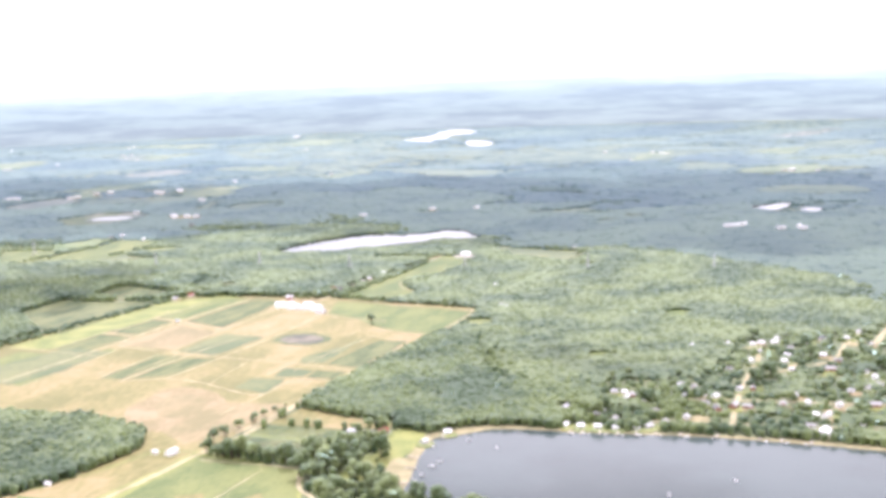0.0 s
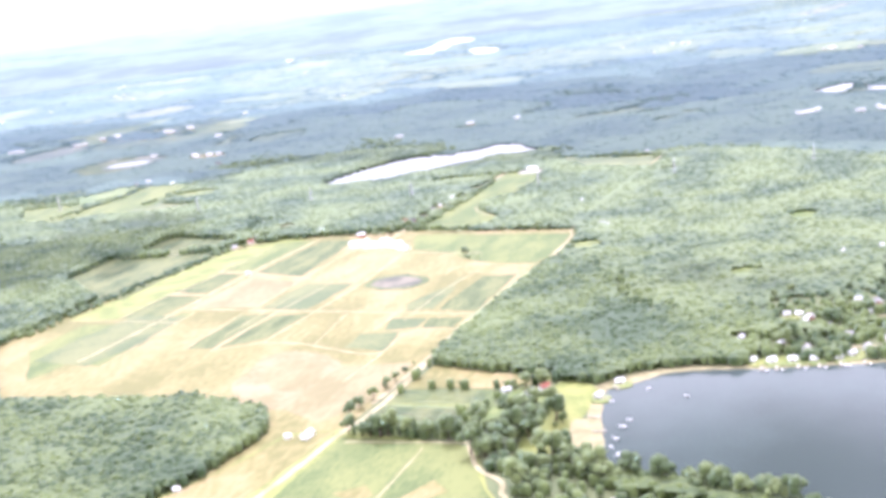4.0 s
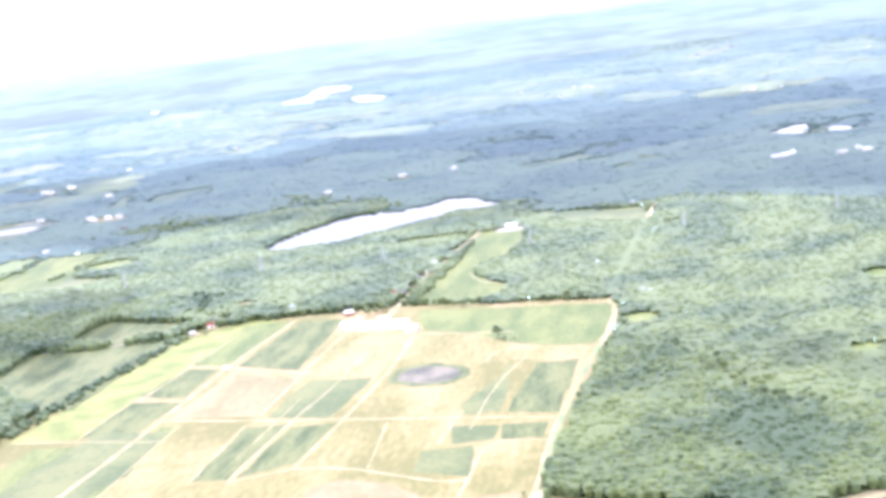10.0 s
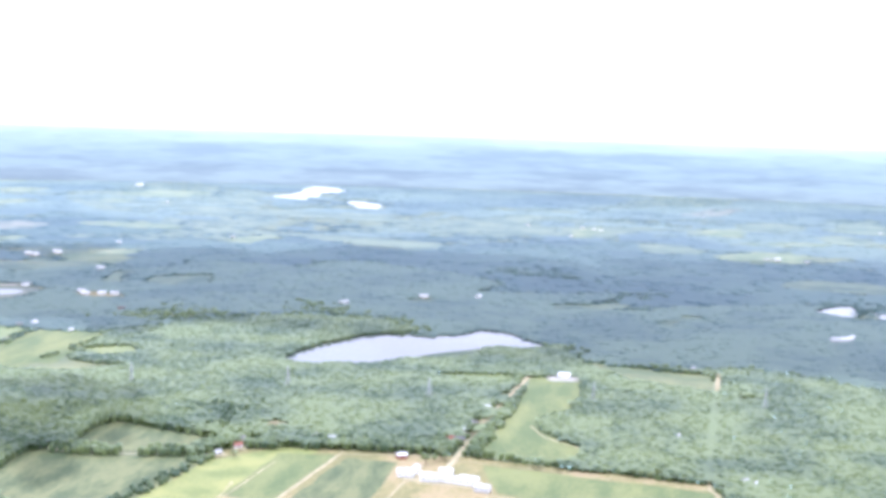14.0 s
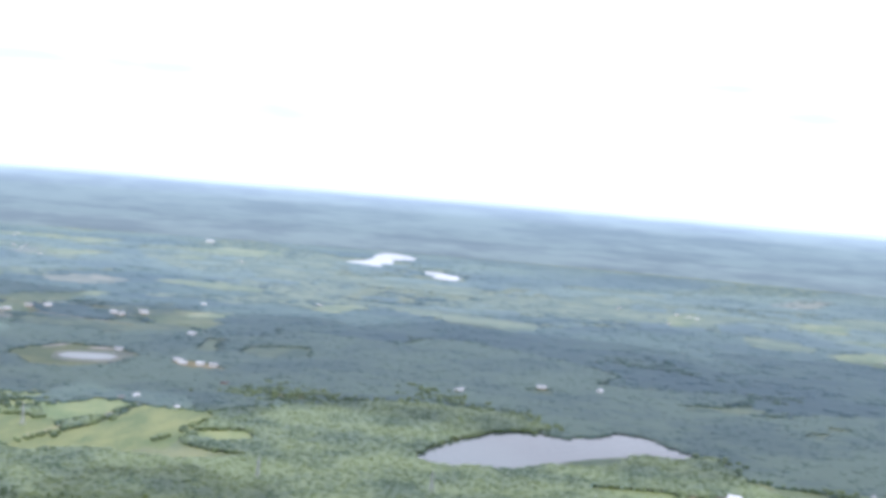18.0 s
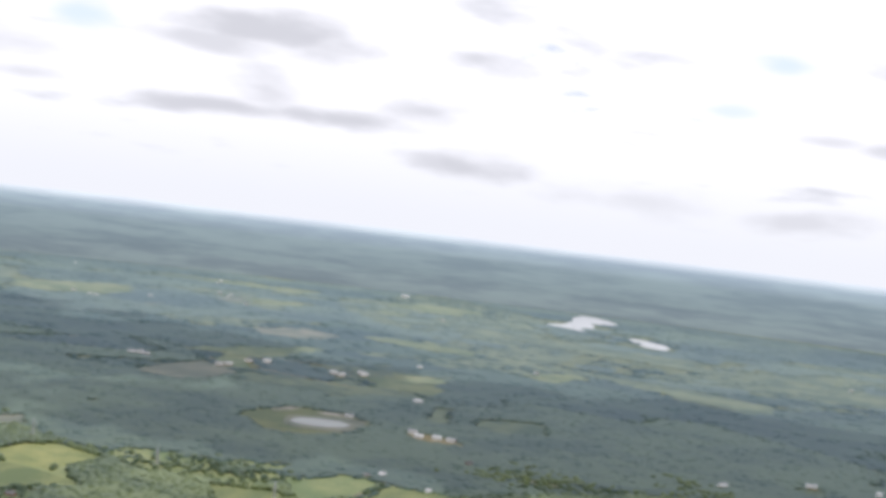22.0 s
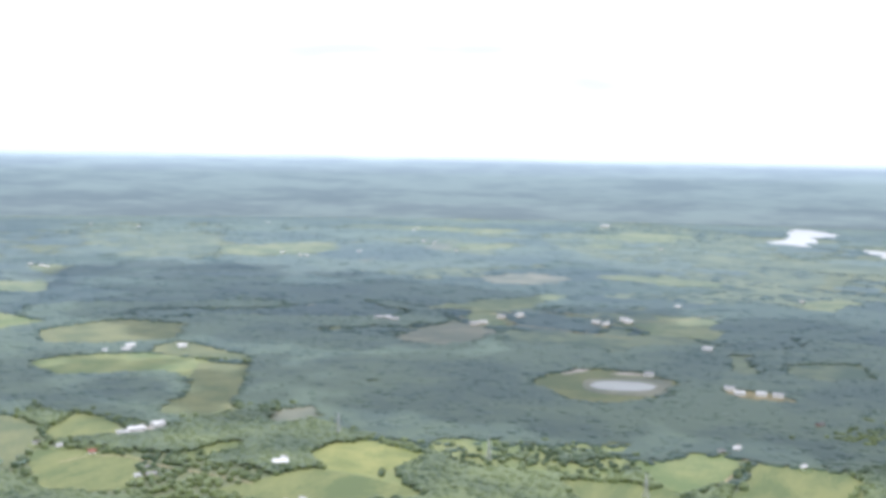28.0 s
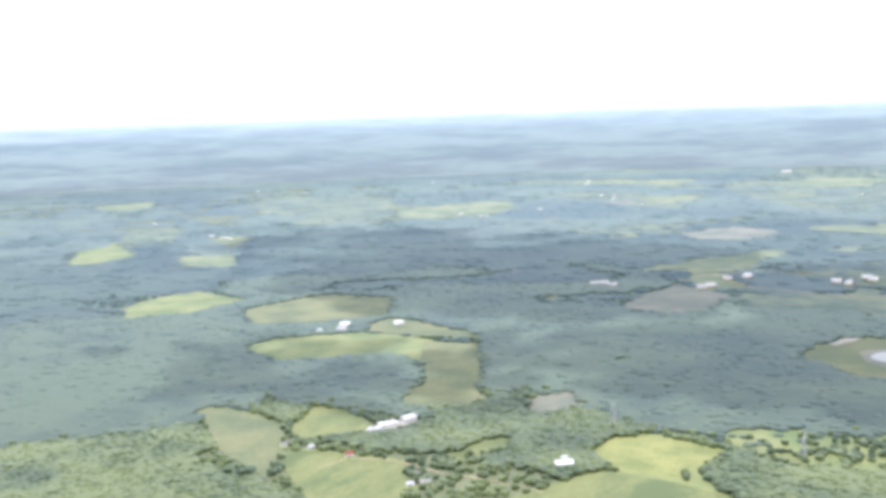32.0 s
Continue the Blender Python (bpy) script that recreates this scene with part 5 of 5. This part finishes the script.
# ---- boats, docks and pylons ----
def boat():
    root = new("boat")
    bm = bmesh.new()
    outline = [(1.7, 0), (1.1, 0.5), (0.2, 0.66), (-1.5, 0.62), (-1.5, -0.62), (0.2, -0.66), (1.1, -0.5)]
    keel = [bm.verts.new((x * 0.86, y * 0.6, 0.1)) for x, y in outline]
    rim = [bm.verts.new((x, y, 0.62)) for x, y in outline]
    well = [bm.verts.new((x * 0.84, y * 0.8, 0.62)) for x, y in outline]
    deck = [bm.verts.new((x * 0.8, y * 0.74, 0.34)) for x, y in outline]
    n = len(outline)
    for i in range(n):
        j = (i + 1) % n
        for a, b in ((keel, rim), (rim, well), (well, deck)):
            bm.faces.new((a[i], a[j], b[j], b[i]))
    bm.faces.new(deck)
    bm.faces.new(keel[::-1])
    bmesh.ops.recalc_face_normals(bm, faces=bm.faces)
    part("hull", bm, M_HULL, root)
    bm = bmesh.new()
    box(bm, 0.25, 0.32, -0.48, 0.48, 0.6, 0.95)
    part("windscreen", bm, M_GLASSY, root)
    for u in (-0.2, -0.95):
        bm = bmesh.new()
        box(bm, u - 0.18, u + 0.18, -0.42, 0.42, 0.34, 0.6)
        part("seat", bm, M_WHITE, root)
    bm = bmesh.new()
    box(bm, -1.75, -1.48, -0.16, 0.16, 0.2, 0.95)
    part("outboard_motor", bm, M_GLASSY, root)
    return tagged(root, "small white motorboat moored on the lake", "boat", "moored boats")


first_boat = boat()
boat_spots = ((146, 443), (167, 432), (142, 400), (140, 391), (139, 376), (138.5, 366), (143, 357), (146, 348), (129, 425), (279, 377), (311, 406), (206, 468), (214, 469), (226, 471), (236, 472), (247, 474), (259, 476), (275, 477), (291, 478), (322, 478), (334, 478), (345, 477))
for k, (x, y) in enumerate(boat_spots):
    m = pose(x, y, 0.1, 0, 0, home_rng.uniform(0, 360)) @ Matrix.Scale(home_rng.uniform(0.85, 1.25), 4)
    if k:
        copy_thing(first_boat, m)
    else:
        first_boat.matrix_basis = m


def dock(length):
    root = new("dock")
    for k in range(int(length)):
        bm = bmesh.new()
        box(bm, -0.7, 0.7, k + 0.03, k + 0.97, 0.75, 0.85)
        part("plank", bm, M_WOOD, root)
    for x in (-0.6, 0.6):
        for y in (1, length - 0.6):
            bm = bmesh.new()
            box(bm, x - 0.08, x + 0.08, y - 0.08, y + 0.08, -0.3, 1.1)
            part("post", bm, M_WOOD, root)
    return tagged(root, "narrow weathered wooden dock reaching into the lake", "dock", "lake docks")


first_dock = dock(7)
for k, (x, y, turn) in enumerate(((203, 475, 180), (211, 475, 180), (222, 477, 180), (233, 478, 180), (244, 480, 180), (256, 482, 180), (271, 484, 180), (293, 486, 180), (318, 486, 180), (331, 485, 180), (348, 485, 180), (126, 448, 215), (119, 430, 260), (120, 404, 265), (126, 385, 270), (130, 360, 275))):
    if k:
        copy_thing(first_dock, pose(x, y, 0, 0, 0, turn))
    else:
        first_dock.matrix_basis = pose(x, y, 0, 0, 0, turn)


def pylon(height):
    root = new("transmission_tower")
    base, waist = 1.7, 0.35
    for sx in (-1, 1):
        for sy in (-1, 1):
            bm = bmesh.new()
            beam(bm, (sx * base, sy * base, -0.2), (sx * waist, sy * waist, height * 0.8), 0.3)
            part("leg", bm, M_STEEL, root)
    for k in range(6):
        f0, f1 = k / 6, (k + 1) / 6
        w0, w1 = base + (waist - base) * f0, base + (waist - base) * f1
        z0, z1 = height * 0.8 * f0, height * 0.8 * f1
        for a, b in (((-1, -1), (1, -1)), ((1, -1), (1, 1)), ((1, 1), (-1, 1)), ((-1, 1), (-1, -1))):
            bm = bmesh.new()
            beam(bm, (a[0] * w0, a[1] * w0, z0), (b[0] * w1, b[1] * w1, z1), 0.14)
            part("brace", bm, M_STEEL, root)
    bm = bmesh.new()
    beam(bm, (0, 0, height * 0.78), (0, 0, height), 0.4)
    part("peak", bm, M_STEEL, root)
    for z, w in ((0.74, 3.6), (0.84, 3.0), (0.94, 2.2)):
        bm = bmesh.new()
        beam(bm, (-w, 0, height * z), (w, 0, height * z), 0.26)
        part("crossarm", bm, M_STEEL, root)
    return tagged(root, "pale steel lattice transmission tower above the trees", "pylon", "power line")


first_pylon = pylon(19)
for k, (x, y) in enumerate(((-185, 1021), (-50, 1043), (91, 1056), (-309, 1032), (228, 1075), (-440, 1010), (-952, 1136), (-812, 1122), (-680, 1085))):
    if k:
        copy_thing(first_pylon, pose(x, y, 0, 0, 0, 85))
    else:
        first_pylon.matrix_basis = pose(x, y, 0, 0, 0, 85)


# ---- clouds ----
M_CLOUD = material("white cumulus", (0.82, 0.83, 0.85), (0.92, 0.92, 0.92), 0.004, 0.02, rough=1.0, bump=0.2, spec=0.0)


def cloud(x, y, lx, ly, seed, count):
    """A flat-bottomed cumulus of many swelling masses."""
    rng = random.Random(seed)
    bm = bmesh.new()
    for k in range(count):
        a, r = rng.uniform(0, math.tau), math.sqrt(rng.random())
        c = Vector((lx * r * math.cos(a), ly * r * math.sin(a), 1000))
        size = rng.uniform(0.16, 0.3) * min(lx, ly) * (1.25 - 0.6 * r)
        got = bmesh.ops.create_icosphere(bm, subdivisions=2, radius=size)
        for v in got["verts"]:
            p = v.co * rng.uniform(0.88, 1.12)
            p.z = p.z * 0.7 if p.z > 0 else p.z * 0.08
            v.co = p + c + Vector((x - 98, y + 195, 0))
    return tagged(part("cloud", bm, M_CLOUD), "white flat-bottomed cumulus cloud", "cloud", "clouds", "structure")


cloud(-330, 2120, 450, 450, 1, 95)
cloud(80, 2190, 400, 520, 2, 95)
cloud(-700, 2150, 340, 470, 3, 80)
cloud(-1090, 2070, 330, 380, 4, 72)
cloud(-1580, 2220, 360, 330, 5, 66)
cloud(-1950, 2420, 300, 240, 13, 48)
cloud(480, 2290, 320, 480, 6, 66)
cloud(-72, 1110, 75, 50, 7, 26)
cloud(-730, 1330, 90, 130, 8, 24)
cloud(-1520, 1650, 260, 130, 9, 44)
cloud(-1250, 1810, 240, 130, 10, 44)
cloud(-930, 1840, 340, 130, 14, 50)
cloud(-560, 1880, 220, 120, 15, 36)
cloud(-712, 1263, 105, 210, 11, 90)
cloud(-4, 1098, 30, 24, 12, 10)


# ---- woods, last of the large masses ----
wood_rng = np.random.default_rng(5)
NEAR_SHAPES = [lumps(wood_rng, 2, 1, 1.0) for _ in range(12)]
MID_SHAPES = [lumps(wood_rng, 1, 1, 1.0) for _ in range(8)]
for name, lo, hi, gap, size, tall, lift, rise, shapes, mat, label in (
    ("woods_near", 150, 620, 3.9, 2.6, 5.8, 0.68, 0.50, NEAR_SHAPES, M_FOREST, "dense mixed green woodland beside fields and lake"),
    ("woods_inner", 620, 1070, 4.8, 3.1, 3.2, 0.62, 0.55, NEAR_SHAPES, M_FOREST, "dense mixed green woodland round the clearings"),
    ("woods_middle", 1070, 1550, 7.4, 5.6, 1.5, 0.66, 0.92, MID_SHAPES, M_MIDWOOD, "dense woodland beyond the fields, haze and shade in its colour"),
    ("woods_far", 1550, 2150, 17.0, 13.0, 0.5, 0.66, 0.9, MID_SHAPES, M_FARWOOD, "far woodland of small crowns, haze and shade in its colour"),
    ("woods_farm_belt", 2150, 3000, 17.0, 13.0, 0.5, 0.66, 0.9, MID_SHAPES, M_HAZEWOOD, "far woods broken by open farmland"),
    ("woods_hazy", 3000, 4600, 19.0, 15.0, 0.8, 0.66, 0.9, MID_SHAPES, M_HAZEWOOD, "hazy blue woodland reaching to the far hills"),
):
    spots = scatter(wood_rng, -4200, 1100, 280, 4150, gap)
    d = depth(spots)
    # the stands mingle where they meet
    d = d * (1 + 0.05 * np.sin(spots[:, 0] * 0.021 + 2.0 * np.sin(spots[:, 1] * 0.017)) + 0.07 * np.sin(spots[:, 0] * 0.006 + 1.7 * np.sin(spots[:, 1] * 0.005)) + 0.018 * wood_rng.normal(size=len(d)))
    # in the west the leaf colour with painted cloud shade starts sooner
    west = np.clip((-400 - spots[:, 0]) / 250, 0, 1)
    d = d + 260 * west * np.exp(-((d - 1000) / 450) ** 2)
    # and behind the long lake the leaves with painted shade and haze take over
    d = d + 130 * np.clip((spots[:, 1] - 1150) / 80, 0, 1) * np.exp(-((spots[:, 0] + 200) / 230) ** 2)
    if name == "woods_farm_belt":
        # long open strips of farmland lie across this belt
        u, v = 0.85 * spots[:, 0] - 0.52 * spots[:, 1], d
        open_land = np.sin(u * 0.0052 + 2.1 * np.sin(v * 0.007)) + np.sin(v * 0.024 + 1.6 * np.sin(u * 0.0043)) + 0.6 * np.sin(u * 0.013 + v * 0.009) > 0.25
        d = np.where(open_land & (wood_rng.random(len(d)) < 0.9), -1, d)
    spots = spots[(d > lo) & (d <= hi)]
    spots = spots[in_country(spots) & (np.hypot(spots[:, 0] - MID.x, spots[:, 1] - MID.y) < 4130)]
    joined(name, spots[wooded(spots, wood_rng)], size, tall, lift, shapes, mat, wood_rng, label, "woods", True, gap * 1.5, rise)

# hedges of close bushes between the western fields
for a, b, wide in (
    ((-346, 560), (-342, 606), 9),
    ((-342, 604), (-324, 716), 9),
    ((-324, 714), (-305, 812), 8),
    ((-637, 1221), (-639, 1100), 5),
    ((-639, 1100), (-653, 1029), 5),
    ((-551, 1218), (-560, 1088), 5),
    ((-700, 1127), (-752, 1107), 6),
    ((-863, 1065), (-821, 1099), 8),
    ((-1260, 1348), (-1194, 1358), 4),
    ((-1137, 995), (-1099, 1037), 8),
    ((-868, 1048), (-859, 1091), 7),
    ((-1095, 1040), (-1030, 1036), 3),
    ((-1020, 1010), (-985, 1060), 9),
    ((-1140, 1006), (-1050, 1002), 6),
    ((-1030, 985), (-985, 950), 6),
    ((-950, 1028), (-930, 1040), 4),
):
    a, b = np.array(a), np.array(b)
    many = int(np.hypot(*(b - a)) * max(1.0, wide / 4) / 3.0)
    places = a + (b - a) * wood_rng.random((many, 1)) + wood_rng.uniform(-0.7 * wide, 0.7 * wide, (many, 2))
    places = places[(np.sin(places[:, 0] * 0.11 + places[:, 1] * 0.07) > -0.75) | (wide > 7)]
    joined("hedgerow", places, 2.1, 3.4, 0.55, NEAR_SHAPES, M_FOREST, wood_rng, "uneven green hedge of bushes between fields", "hedge", True)
